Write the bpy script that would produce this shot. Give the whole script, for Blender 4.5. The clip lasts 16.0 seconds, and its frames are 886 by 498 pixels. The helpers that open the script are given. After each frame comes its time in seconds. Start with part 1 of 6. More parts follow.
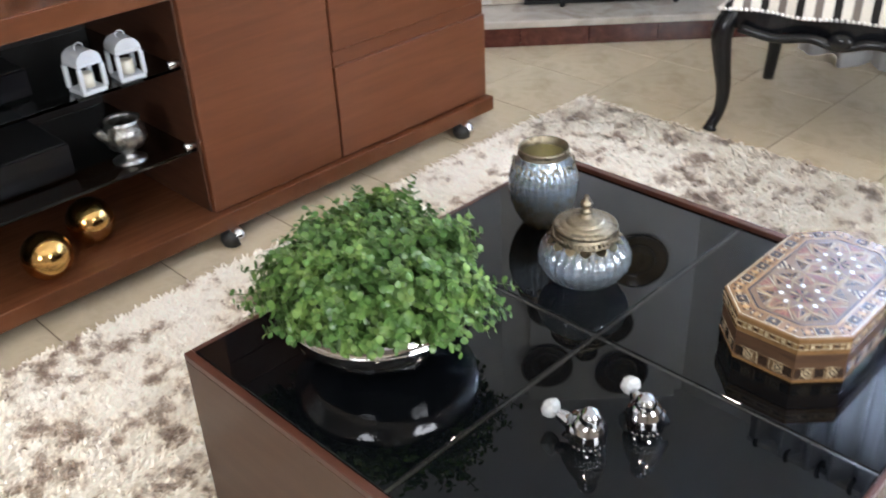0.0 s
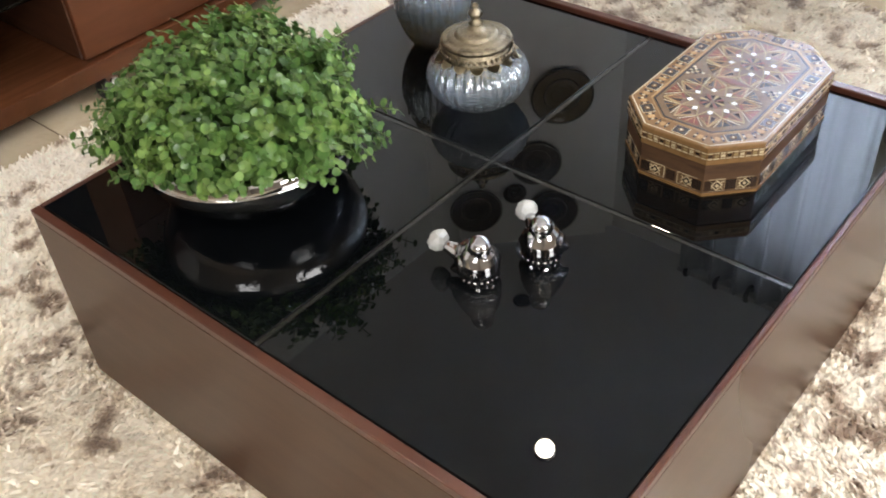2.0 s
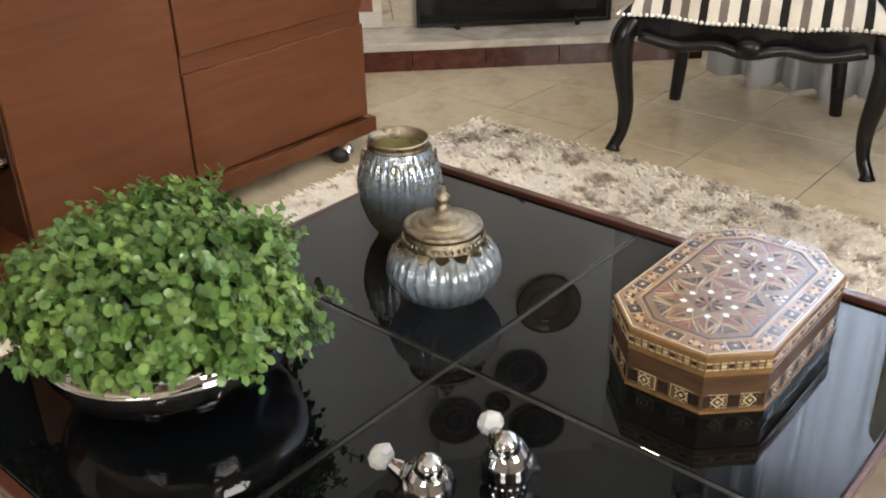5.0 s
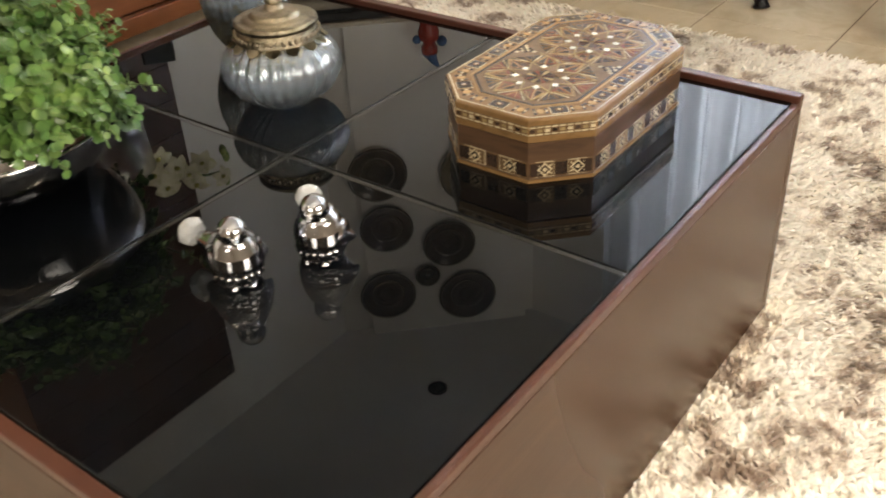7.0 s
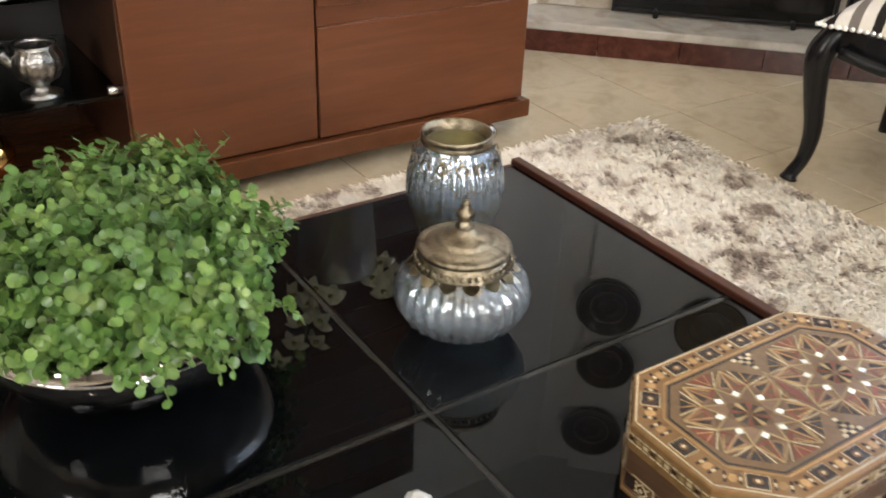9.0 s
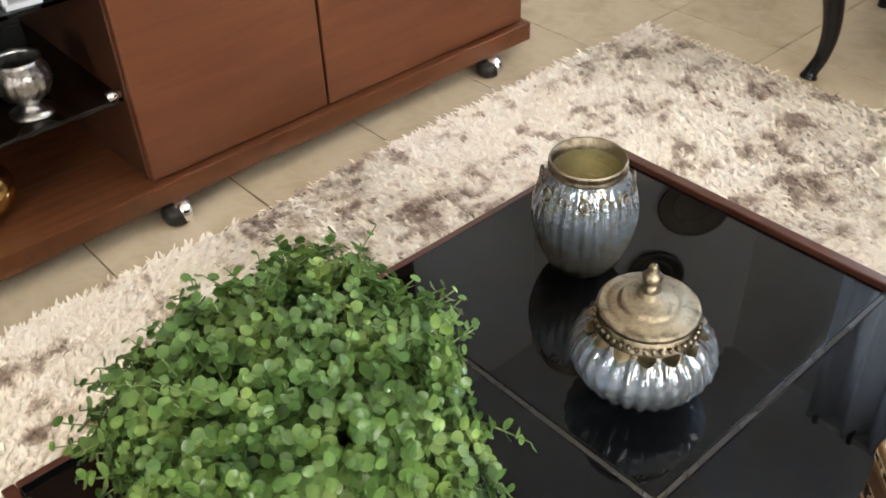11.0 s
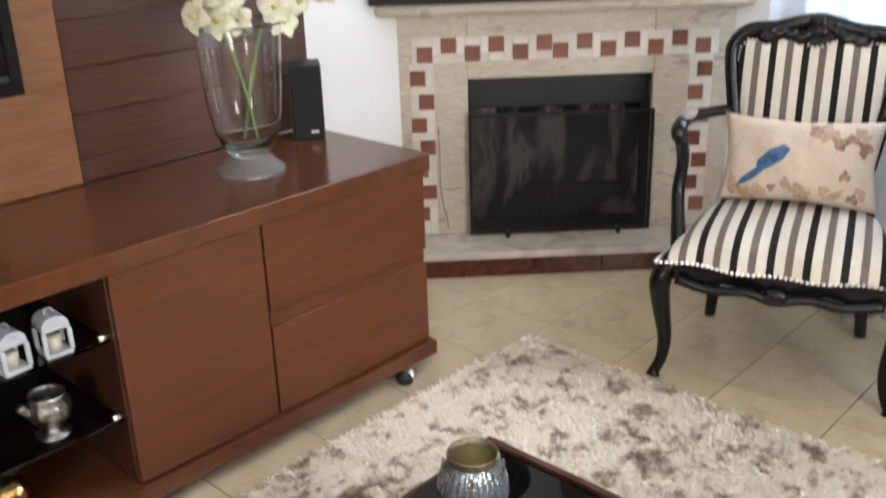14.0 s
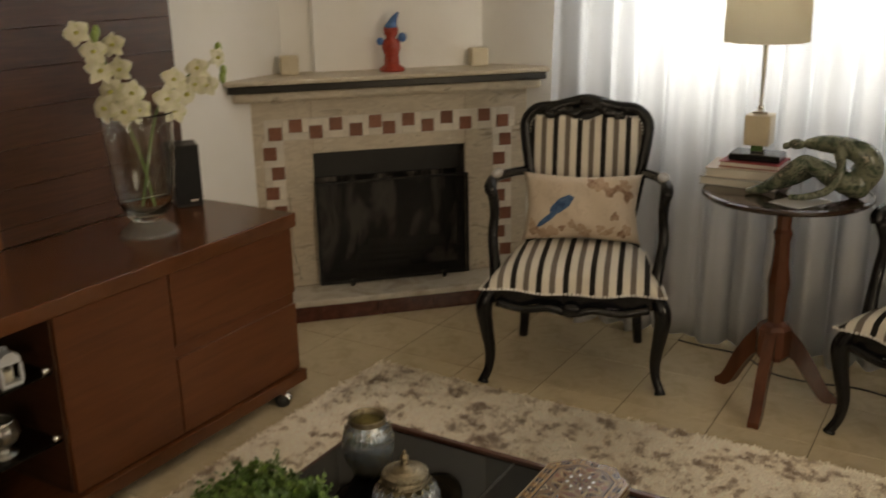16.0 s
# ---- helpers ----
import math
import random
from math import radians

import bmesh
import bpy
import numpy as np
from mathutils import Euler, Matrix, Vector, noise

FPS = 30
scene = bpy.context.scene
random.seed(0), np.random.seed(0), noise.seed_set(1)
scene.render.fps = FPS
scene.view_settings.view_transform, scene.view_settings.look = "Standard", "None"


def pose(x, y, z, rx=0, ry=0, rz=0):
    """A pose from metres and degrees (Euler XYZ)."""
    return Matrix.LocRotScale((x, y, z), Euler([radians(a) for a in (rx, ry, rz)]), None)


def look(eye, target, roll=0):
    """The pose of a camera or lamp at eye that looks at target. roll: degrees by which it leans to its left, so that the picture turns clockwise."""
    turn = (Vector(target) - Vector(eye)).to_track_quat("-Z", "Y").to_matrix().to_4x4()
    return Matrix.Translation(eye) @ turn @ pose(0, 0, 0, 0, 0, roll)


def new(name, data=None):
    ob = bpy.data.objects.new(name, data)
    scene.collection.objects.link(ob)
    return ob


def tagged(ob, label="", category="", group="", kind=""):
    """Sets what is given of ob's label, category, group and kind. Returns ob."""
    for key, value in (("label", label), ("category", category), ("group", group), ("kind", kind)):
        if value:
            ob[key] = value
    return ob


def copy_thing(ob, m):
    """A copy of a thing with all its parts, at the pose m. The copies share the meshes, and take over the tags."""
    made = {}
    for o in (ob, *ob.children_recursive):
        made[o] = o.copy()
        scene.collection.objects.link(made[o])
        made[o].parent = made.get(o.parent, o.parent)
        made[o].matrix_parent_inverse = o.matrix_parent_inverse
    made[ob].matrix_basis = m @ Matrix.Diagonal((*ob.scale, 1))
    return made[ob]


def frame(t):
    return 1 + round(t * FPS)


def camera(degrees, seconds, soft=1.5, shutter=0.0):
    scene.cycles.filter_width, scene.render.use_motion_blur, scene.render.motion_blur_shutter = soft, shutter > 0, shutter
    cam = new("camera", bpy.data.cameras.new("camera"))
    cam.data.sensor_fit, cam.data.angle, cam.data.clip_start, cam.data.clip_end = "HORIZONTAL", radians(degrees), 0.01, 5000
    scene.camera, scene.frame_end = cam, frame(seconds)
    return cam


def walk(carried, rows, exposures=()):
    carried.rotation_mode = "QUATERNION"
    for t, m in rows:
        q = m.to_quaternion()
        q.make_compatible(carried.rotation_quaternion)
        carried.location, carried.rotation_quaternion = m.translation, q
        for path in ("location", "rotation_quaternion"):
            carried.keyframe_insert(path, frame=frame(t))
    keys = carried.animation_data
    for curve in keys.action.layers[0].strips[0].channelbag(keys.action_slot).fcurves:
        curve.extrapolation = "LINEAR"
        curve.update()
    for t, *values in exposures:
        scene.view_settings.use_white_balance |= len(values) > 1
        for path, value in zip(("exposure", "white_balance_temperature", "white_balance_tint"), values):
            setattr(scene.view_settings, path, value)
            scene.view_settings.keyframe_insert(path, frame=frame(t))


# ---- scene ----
cam = camera(50.3, 16.0, soft=1.8, shutter=0.4)
PATH = [
    (0, (0.706, -1.006, 1.262), (-0.527, 0.177, 0.222), -2.8),
    (0.5, (0.713, -1.023, 1.219), (-0.414, 0.219, 0.13), -4.6),
    (1, (0.706, -0.99, 1.183), (-0.334, 0.225, -0.018), -4.8),
    (1.5, (0.696, -0.921, 1.157), (-0.357, 0.215, -0.108), -5.8),
    (2, (0.697, -0.878, 1.141), (-0.334, 0.246, -0.153), -4.3),
    (2.5, (0.702, -0.865, 1.133), (-0.273, 0.258, -0.204), -2.9),
    (3, (0.703, -0.86, 1.157), (-0.227, 0.262, -0.216), -1.7),
    (3.5, (0.676, -0.788, 1.19), (-0.510, 0.352, 0.050), -3.2),
    (5.8, (0.627, -0.737, 0.908), (-0.501, 0.634, -0.010), -1.7),
    (6, (0.638, -0.747, 0.891), (-0.48, 0.614, -0.056), -2.1),
    (6.5, (0.697, -0.748, 0.883), (-0.385, 0.562, -0.172), -4.2),
    (7, (0.772, -0.686, 0.885), (-0.257, 0.619, -0.228), -3.0),
    (7.5, (0.802, -0.592, 0.888), (-0.405, 0.576, -0.198), -2.0),
    (8, (0.797, -0.502, 0.907), (-0.465, 0.644, -0.14), -1.9),
    (8.5, (0.731, -0.439, 0.952), (-0.646, 0.628, -0.03), 0.7),
    (9, (0.637, -0.426, 0.982), (-0.801, 0.555, -0.004), 2.2),
    (9.5, (0.51, -0.46, 0.974), (-0.865, 0.539, -0.08), -0.1),
    (10, (0.392, -0.483, 0.999), (-0.926, 0.548, -0.096), 0.3),
    (10.2, (0.366, -0.485, 1.03), (-0.934, 0.533, -0.095), 0.2),
    (12.3, (0.275, -0.575, 1.236), (-0.728, 0.526, -0.1), -4.5),
    (12.5, (0.294, -0.574, 1.26), (-0.708, 0.574, -0.036), -3.2),
    (13, (0.371, -0.59, 1.331), (-0.66, 0.683, 0.183), -2.0),
    (13.5, (0.534, -0.699, 1.405), (-0.597, 0.663, 0.476), -2.3),
    (14, (0.664, -0.852, 1.468), (-0.615, 0.502, 0.741), -1.8),
    (14.5, (0.707, -0.984, 1.517), (-0.585, 0.444, 0.979), -0.4),
    (15, (0.737, -1.171, 1.536), (-0.34, 0.426, 0.996), -2.4),
    (15.5, (0.837, -1.341, 1.587), (-0.044, 0.369, 1.04), -2.4),
    (16, (0.967, -1.483, 1.595), (-0.022, 0.152, 1.006), -1.2),
]
EXPOSURES = [(0.0, 0.55, 5750, 10), (0.5, 0.47, 6250, 10), (1.2, 0.42, 6200, 10), (3.7, 0.38, 6450, 10), (6.0, 0.35, 6850, 10), (6.5, 0.35, 7300, 10), (7.0, 0.32, 7150, 10), (10.0, 0.46, 6400, 10), (12.5, 0.62, 6450, 10), (13.5, 0.36, 6300, 10), (14.5, 0.0, 6200, 10),
             (15.0, -0.55, 7200, 10), (15.5, -1.02, 8350, 10), (16.0, -1.38, 9100, 10)]
walk(cam, [(t, look(eye, target, roll)) for t, eye, target, roll in PATH], EXPOSURES)

# ---- light: daylight through the curtained window, a second window behind, ceiling spots ----
CEIL = 2.80
WEST, NORTH, EAST, SOUTH = -1.95, 2.62, 3.2, -3.4
world = bpy.data.worlds.new("world")
scene.world = world
world.use_nodes = True
wn = world.node_tree.nodes
sky = wn.new("ShaderNodeTexSky")
sky.sky_type, sky.sun_disc, sky.sun_elevation, sky.sun_rotation = "NISHITA", False, radians(50), radians(20)
world.node_tree.links.new(sky.outputs[0], wn["Background"].inputs[0])
wn["Background"].inputs[1].default_value = 0.12


def area(name, m, size, size_y, power, colour, spread=180):
    lamp = bpy.data.lights.new(name, "AREA")
    lamp.shape, lamp.size, lamp.size_y, lamp.energy, lamp.color = "RECTANGLE", size, size_y, power, colour
    ob = new(name, lamp)
    lamp.spread = radians(spread)
    ob.matrix_world = m
    return ob


area("window_daylight", look((0.76, 2.86, 1.70), (0.76, 0, 1.70)), 3.0, 1.50, 400, (0.88, 0.94, 1.0), 120)
area("window_daylight_south", look((1.2, SOUTH - 0.05, 1.55), (1.2, 0, 1.45)), 1.0, 1.1, 42, (1.0, 0.95, 0.88))
area("window_daylight_east", look((EAST + 0.05, -0.4, 1.55), (0, -0.4, 1.25)), 1.3, 1.1, 76, (1.0, 0.95, 0.88))
SPOTS = [(-0.69, 1.17), (0.7, 0.2), (0.7, -1.5), (-1.0, -1.0)]
for n, (x, y) in enumerate(SPOTS):
    lamp = bpy.data.lights.new("ceiling_spot_lamp", "SPOT")
    lamp.energy, lamp.color, lamp.spot_size, lamp.spot_blend, lamp.shadow_soft_size = 22, (1.0, 0.83, 0.62), radians(95), 0.8, 0.04
    ob = new("ceiling_spot_lamp", lamp)
    ob.matrix_world = look((x, y, CEIL - 0.03), (x, y + 0.001, 0))


# ---- materials ----
def mat(name, colour, rough=0.5, metal=0.0, vary=(), scale=8.0, detail=6.0, stretch=(1, 1, 1), bump=0.0, bump_scale=60.0, spec=0.5,
        coat=0.0, glass=0.0, rough_vary=0.0, per=0.0, island=0.0):
    """A surface: base colour mixed with others by noise at two sizes, fine relief, uneven gloss."""
    m = bpy.data.materials.new(name)
    m.use_nodes = True
    nt = m.node_tree
    n, lk = nt.nodes, nt.links.new
    b = n["Principled BSDF"]
    b.inputs["Roughness"].default_value, b.inputs["Metallic"].default_value = rough, metal
    b.inputs["Specular IOR Level"].default_value, b.inputs["Coat Weight"].default_value = spec, coat
    b.inputs["Coat Roughness"].default_value = 0.08
    b.inputs["Transmission Weight"].default_value = glass
    b.inputs["Base Color"].default_value = (*colour, 1)
    co = n.new("ShaderNodeTexCoord")
    mp = n.new("ShaderNodeMapping")
    mp.inputs["Scale"].default_value = stretch
    lk(co.outputs["Object"], mp.inputs["Vector"])
    last = None
    if vary:
        no = n.new("ShaderNodeTexNoise")
        no.inputs["Scale"].default_value, no.inputs["Detail"].default_value = scale, detail
        no.inputs["Roughness"].default_value, no.inputs["Distortion"].default_value = 0.62, 0.5
        lk(mp.outputs[0], no.inputs["Vector"])
        ramp = n.new("ShaderNodeValToRGB")
        el = ramp.color_ramp.elements
        cols = [colour, *vary]
        while len(el) < len(cols):
            el.new(0.5)
        for i, c in enumerate(cols):
            el[i].position, el[i].color = 0.32 + 0.38 * i / (len(cols) - 1), (*c, 1)
        lk(no.outputs[0], ramp.inputs[0])
        last = ramp.outputs[0]
        n2 = n.new("ShaderNodeTexNoise")
        n2.inputs["Scale"].default_value, n2.inputs["Detail"].default_value = scale * 0.17, 3
        lk(co.outputs["Object"], n2.inputs["Vector"])
        hs = n.new("ShaderNodeHueSaturation")
        mr = n.new("ShaderNodeMapRange")
        mr.inputs["To Min"].default_value, mr.inputs["To Max"].default_value = 0.82, 1.16
        lk(n2.outputs[0], mr.inputs[0]), lk(mr.outputs[0], hs.inputs["Value"]), lk(last, hs.inputs["Color"])
        last = hs.outputs[0]
        if rough_vary:
            rr = n.new("ShaderNodeMapRange")
            rr.inputs["To Min"].default_value, rr.inputs["To Max"].default_value = max(0, rough - rough_vary), rough + rough_vary
            lk(n2.outputs[0], rr.inputs[0]), lk(rr.outputs[0], b.inputs["Roughness"])
    if per or island:
        if per:
            src = n.new("ShaderNodeObjectInfo").outputs["Random"]
        else:
            src = n.new("ShaderNodeNewGeometry").outputs["Random Per Island"]
        hs = n.new("ShaderNodeHueSaturation")
        mr = n.new("ShaderNodeMapRange")
        k = per or island
        mr.inputs["To Min"].default_value, mr.inputs["To Max"].default_value = 1 - k, 1 + k
        lk(src, mr.inputs[0]), lk(mr.outputs[0], hs.inputs["Value"])
        hs.inputs["Color"].default_value = (*colour, 1)
        if last:
            lk(last, hs.inputs["Color"])
        last = hs.outputs[0]
    if last:
        lk(last, b.inputs["Base Color"])
    if bump:
        nb = n.new("ShaderNodeTexNoise")
        nb.inputs["Scale"].default_value, nb.inputs["Detail"].default_value = bump_scale, 4
        lk(mp.outputs[0], nb.inputs["Vector"])
        bp = n.new("ShaderNodeBump")
        bp.inputs["Strength"].default_value, bp.inputs["Distance"].default_value = bump, 0.004
        lk(nb.outputs[0], bp.inputs["Height"]), lk(bp.outputs[0], b.inputs["Normal"])
    return m


WOOD = mat("red_brown_wood", (0.108, 0.0345, 0.0135), 0.34, vary=[(0.133, 0.044, 0.017), (0.158, 0.0545, 0.0225)], scale=4, stretch=(1.2, 0.7, 7), bump=0.04, bump_scale=30, rough_vary=0.08, per=0.06)
WOOD_TOP = mat("red_brown_wood_top", (0.100, 0.035, 0.015), 0.19, vary=[(0.122, 0.044, 0.019), (0.145, 0.054, 0.024)], scale=5, stretch=(12, 1, 2), bump=0.04, bump_scale=30, rough_vary=0.07)
WOOD_LIGHT = mat("amber_wood", (0.19, 0.078, 0.030), 0.4, vary=[(0.25, 0.108, 0.045), (0.29, 0.13, 0.055)], scale=5, stretch=(2, 1, 10), bump=0.05, bump_scale=30)
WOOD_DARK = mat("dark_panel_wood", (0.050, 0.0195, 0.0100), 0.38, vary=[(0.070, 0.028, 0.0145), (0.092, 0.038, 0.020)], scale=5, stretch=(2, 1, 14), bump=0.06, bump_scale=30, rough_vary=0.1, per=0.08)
TABLE_SIDE = mat("brown_lacquered_board", (0.052, 0.025, 0.0145), 0.28, spec=0.26, vary=[(0.063, 0.031, 0.018), (0.074, 0.038, 0.023)], scale=4, stretch=(1, 1, 9), bump=0.03, bump_scale=40, rough_vary=0.08)
TABLE_RIM = mat("dark_red_wood_rim", (0.055, 0.018, 0.011), 0.3, vary=[(0.085, 0.03, 0.018)], scale=8, stretch=(1, 1, 6), bump=0.05)
BLACK_GLASS = mat("black_glass", (0.0020, 0.0025, 0.0032), 0.012, spec=0.27)
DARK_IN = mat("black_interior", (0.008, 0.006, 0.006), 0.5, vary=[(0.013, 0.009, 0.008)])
# grey that paints in the sheen of the panes' bevelled edges
BEVEL_SHEEN = mat("bevel_sheen_grey", (0.012, 0.012, 0.0115), 0.22, vary=[(0.028, 0.027, 0.025)], scale=14)
CHROME = mat("chrome", (0.8, 0.8, 0.8), 0.07, 1.0, bump=0.03, bump_scale=25)
RUBBER = mat("black_rubber", (0.012, 0.012, 0.013), 0.45, vary=[(0.02, 0.02, 0.02)], bump=0.1)
FOOT_GLASS = mat("thick_bright_glass", (0.95, 0.97, 0.97), 0.02, glass=0.86, spec=0.8)
GLASS = mat("clear_glass", (0.93, 0.96, 0.95), 0.02, glass=1.0)
SHELF_GLASS = mat("smoked_glass", (0.30, 0.36, 0.36), 0.03, glass=1.0)
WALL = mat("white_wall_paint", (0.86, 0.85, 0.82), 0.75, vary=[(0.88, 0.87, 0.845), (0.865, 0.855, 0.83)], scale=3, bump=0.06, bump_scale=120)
# unseen back walls: paint darkened so the chrome reflects a dim room
WALL_BACK = mat("dimmed_wall_paint", (0.33, 0.29, 0.25), 0.75, vary=[(0.36, 0.32, 0.275)], scale=3, bump=0.06, bump_scale=120)
CEILING = mat("white_ceiling_paint", (0.80, 0.80, 0.79), 0.85, vary=[(0.83, 0.83, 0.82)], scale=2, bump=0.05, bump_scale=90)
TILE = mat("beige_floor_tile", (0.50, 0.41, 0.275), 0.16, vary=[(0.62, 0.525, 0.37), (0.55, 0.455, 0.305)], scale=7, bump=0.015, bump_scale=12, rough_vary=0.06, per=0.05)
GROUT = mat("dark_grout", (0.11, 0.075, 0.045), 0.9, vary=[(0.19, 0.14, 0.09)], scale=30, bump=0.2)
MARBLE = mat("travertine", (0.33, 0.275, 0.21), 0.35, vary=[(0.60, 0.53, 0.43), (0.50, 0.43, 0.34), (0.66, 0.60, 0.51)], scale=8, stretch=(1, 1, 3), bump=0.06, bump_scale=50, rough_vary=0.1)
MARBLE_GREY = mat("warm_grey_marble", (0.40, 0.35, 0.29), 0.22, vary=[(0.58, 0.54, 0.48), (0.48, 0.43, 0.37)], scale=7, bump=0.03, rough_vary=0.1)
GRANITE = mat("dark_red_granite", (0.055, 0.014, 0.010), 0.25, vary=[(0.085, 0.022, 0.015), (0.12, 0.036, 0.026)], scale=30, per=0.15)
BLACK_STONE = mat("black_stone", (0.008, 0.007, 0.006), 0.3, vary=[(0.025, 0.022, 0.02)], scale=30)
TERRACOTTA = mat("red_brown_mosaic", (0.16, 0.055, 0.030), 0.45, vary=[(0.22, 0.085, 0.05), (0.19, 0.07, 0.04)], scale=40, bump=0.08, per=0.2)
CREAM_TILE = mat("cream_mosaic", (0.66, 0.61, 0.53), 0.4, vary=[(0.74, 0.69, 0.61)], scale=30, bump=0.06, per=0.1)
MOSAIC_BED = mat("pale_grout", (0.62, 0.58, 0.52), 0.85, vary=[(0.70, 0.66, 0.60)], scale=40, bump=0.1)
SOOT = mat("sooty_firebrick", (0.010, 0.009, 0.008), 0.9, vary=[(0.055, 0.05, 0.045), (0.012, 0.011, 0.010)], scale=5, bump=0.3, bump_scale=30)
SOOT_BACK = mat("smoke_stained_firebrick", (0.008, 0.007, 0.007), 0.85, vary=[(0.02, 0.018, 0.017), (0.30, 0.27, 0.25), (0.020, 0.018, 0.017)], scale=6, stretch=(1.6, 1, 0.5), bump=0.3, bump_scale=30)
IRON = mat("black_iron", (0.010, 0.010, 0.011), 0.45, 0.4, vary=[(0.018, 0.018, 0.018)], bump=0.08)
BLACK_PAINT = mat("black_lacquer", (0.004, 0.004, 0.005), 0.26, vary=[(0.007, 0.007, 0.009)], spec=0.38, bump=0.10, bump_scale=45, rough_vary=0.08)


# ---- building helpers ----
def part(name, bm, material, parent=None, label="", smooth=False, kind=""):
    """Links a bmesh as one mesh object under a thing or a part."""
    me = bpy.data.meshes.new(name)
    bm.to_mesh(me)
    bm.free()
    me.materials.append(material)
    if smooth:
        me.shade_smooth()
    ob = new(name, me)
    ob.parent = parent
    return tagged(ob, label, kind=kind)


def mesh_part(name, verts, faces, material, parent=None, label="", smooth=False, kind=""):
    me = bpy.data.meshes.new(name)
    me.from_pydata(verts, [], faces)
    me.materials.append(material)
    if smooth:
        me.shade_smooth()
    ob = new(name, me)
    ob.parent = parent
    return tagged(ob, label, kind=kind)


def share(name, ob, parent, m):
    """Another object on the same mesh."""
    o = new(name, ob.data)
    o.parent = parent
    o.matrix_local = m
    return o


def thing(name, m, label, category, group="", kind=""):
    ob = new(name)
    ob.empty_display_size = 0.05
    ob.matrix_world = m
    return tagged(ob, label, category, group, kind)


def box(bm, x0, y0, z0, x1, y1, z1, bevel=0.0, seg=1):
    m = Matrix.LocRotScale(((x0 + x1) / 2, (y0 + y1) / 2, (z0 + z1) / 2), None, (abs(x1 - x0), abs(y1 - y0), abs(z1 - z0)))
    made = bmesh.ops.create_cube(bm, size=1, matrix=m)["verts"]
    if bevel:
        edges = list({e for v in made for e in v.link_edges})
        bmesh.ops.bevel(bm, geom=edges, offset=bevel, segments=seg, affect="EDGES", profile=0.5)
    return bm


def cube(*a, bevel=0.003, seg=1):
    return box(bmesh.new(), *a, bevel=bevel, seg=seg)


def lathe(profile, seg=32, ribs=0, depth=0.0, ribbed=(0, 0), bm=None, twist=0.0):
    """A turned form from (radius, height) pairs; ribs run over the heights between the two given."""
    bm = bm or bmesh.new()
    rings = []
    for r, z in profile:
        if r < 1e-5:
            rings.append([bm.verts.new((0, 0, z))])
            continue
        ring = []
        for k in range(seg):
            a = 2 * math.pi * k / seg
            rr = r * (1 + (depth * (abs(math.cos(ribs * a / 2 + twist * z)) - 0.5) if ribs and ribbed[0] < z < ribbed[1] else 0))
            ring.append(bm.verts.new((rr * math.cos(a), rr * math.sin(a), z)))
        rings.append(ring)
    for a, b in zip(rings, rings[1:]):
        for k in range(seg):
            i, j = k, (k + 1) % seg
            if len(a) == 1 and len(b) == 1:
                continue
            if len(a) == 1:
                bm.faces.new((a[0], b[j], b[i])) if b[0].co.z < a[0].co.z else bm.faces.new((a[0], b[i], b[j]))
            elif len(b) == 1:
                bm.faces.new((a[i], a[j], b[0]))
            else:
                bm.faces.new((a[i], a[j], b[j], b[i]))
    bmesh.ops.recalc_face_normals(bm, faces=bm.faces)
    return bm


def tube(points, radii, seg=10, bm=None, flat=1.0, caps=True):
    """A round bar through points; radii one or one a point; flat squeezes it along the second axis."""
    bm = bm or bmesh.new()
    pts = [Vector(p) for p in points]
    if not hasattr(radii, "__len__"):
        radii = [radii] * len(pts)
    rings, side = [], None
    for i, p in enumerate(pts):
        d = (pts[min(i + 1, len(pts) - 1)] - pts[max(i - 1, 0)]).normalized()
        if side is None:
            side = d.orthogonal().normalized()
        side = (side - d * side.dot(d)).normalized()
        up = d.cross(side)
        rings.append([bm.verts.new(p + radii[i] * (math.cos(2 * math.pi * k / seg) * side + flat * math.sin(2 * math.pi * k / seg) * up)) for k in range(seg)])
    for a, b in zip(rings, rings[1:]):
        for k in range(seg):
            bm.faces.new((a[k], a[(k + 1) % seg], b[(k + 1) % seg], b[k]))
    if caps:
        bm.faces.new(rings[0][::-1])
        bm.faces.new(rings[-1])
    return bm


def spline(points, n=6):
    """Catmull-Rom through points."""
    p = [Vector(q) for q in points]
    p = [2 * p[0] - p[1]] + p + [2 * p[-1] - p[-2]]
    out = []
    for i in range(1, len(p) - 2):
        for k in range(n):
            t = k / n
            out.append(0.5 * ((2 * p[i]) + (p[i + 1] - p[i - 1]) * t + (2 * p[i - 1] - 5 * p[i] + 4 * p[i + 1] - p[i + 2]) * t * t + (3 * p[i] - p[i - 1] - 3 * p[i + 1] + p[i + 2]) * t ** 3))
    return out + [p[-2]]


def ball(centre, r, bm=None, u=16, v=10, scale=(1, 1, 1)):
    bm = bm or bmesh.new()
    bmesh.ops.create_uvsphere(bm, u_segments=u, v_segments=v, radius=1, matrix=Matrix.LocRotScale(Vector(centre), None, (r * scale[0], r * scale[1], r * scale[2])))
    return bm


def prism(outline, z0, z1, bevel=0.0, bm=None):
    bm = bm or bmesh.new()
    low = [bm.verts.new((x, y, z0)) for x, y in outline]
    top = [bm.verts.new((x, y, z1)) for x, y in outline]
    n = len(outline)
    bm.faces.new(low[::-1])
    face = bm.faces.new(top)
    for k in range(n):
        bm.faces.new((low[k], low[(k + 1) % n], top[(k + 1) % n], top[k]))
    if bevel:
        bmesh.ops.bevel(bm, geom=list(face.edges), offset=bevel, segments=2, affect="EDGES", profile=0.5)
    return bm


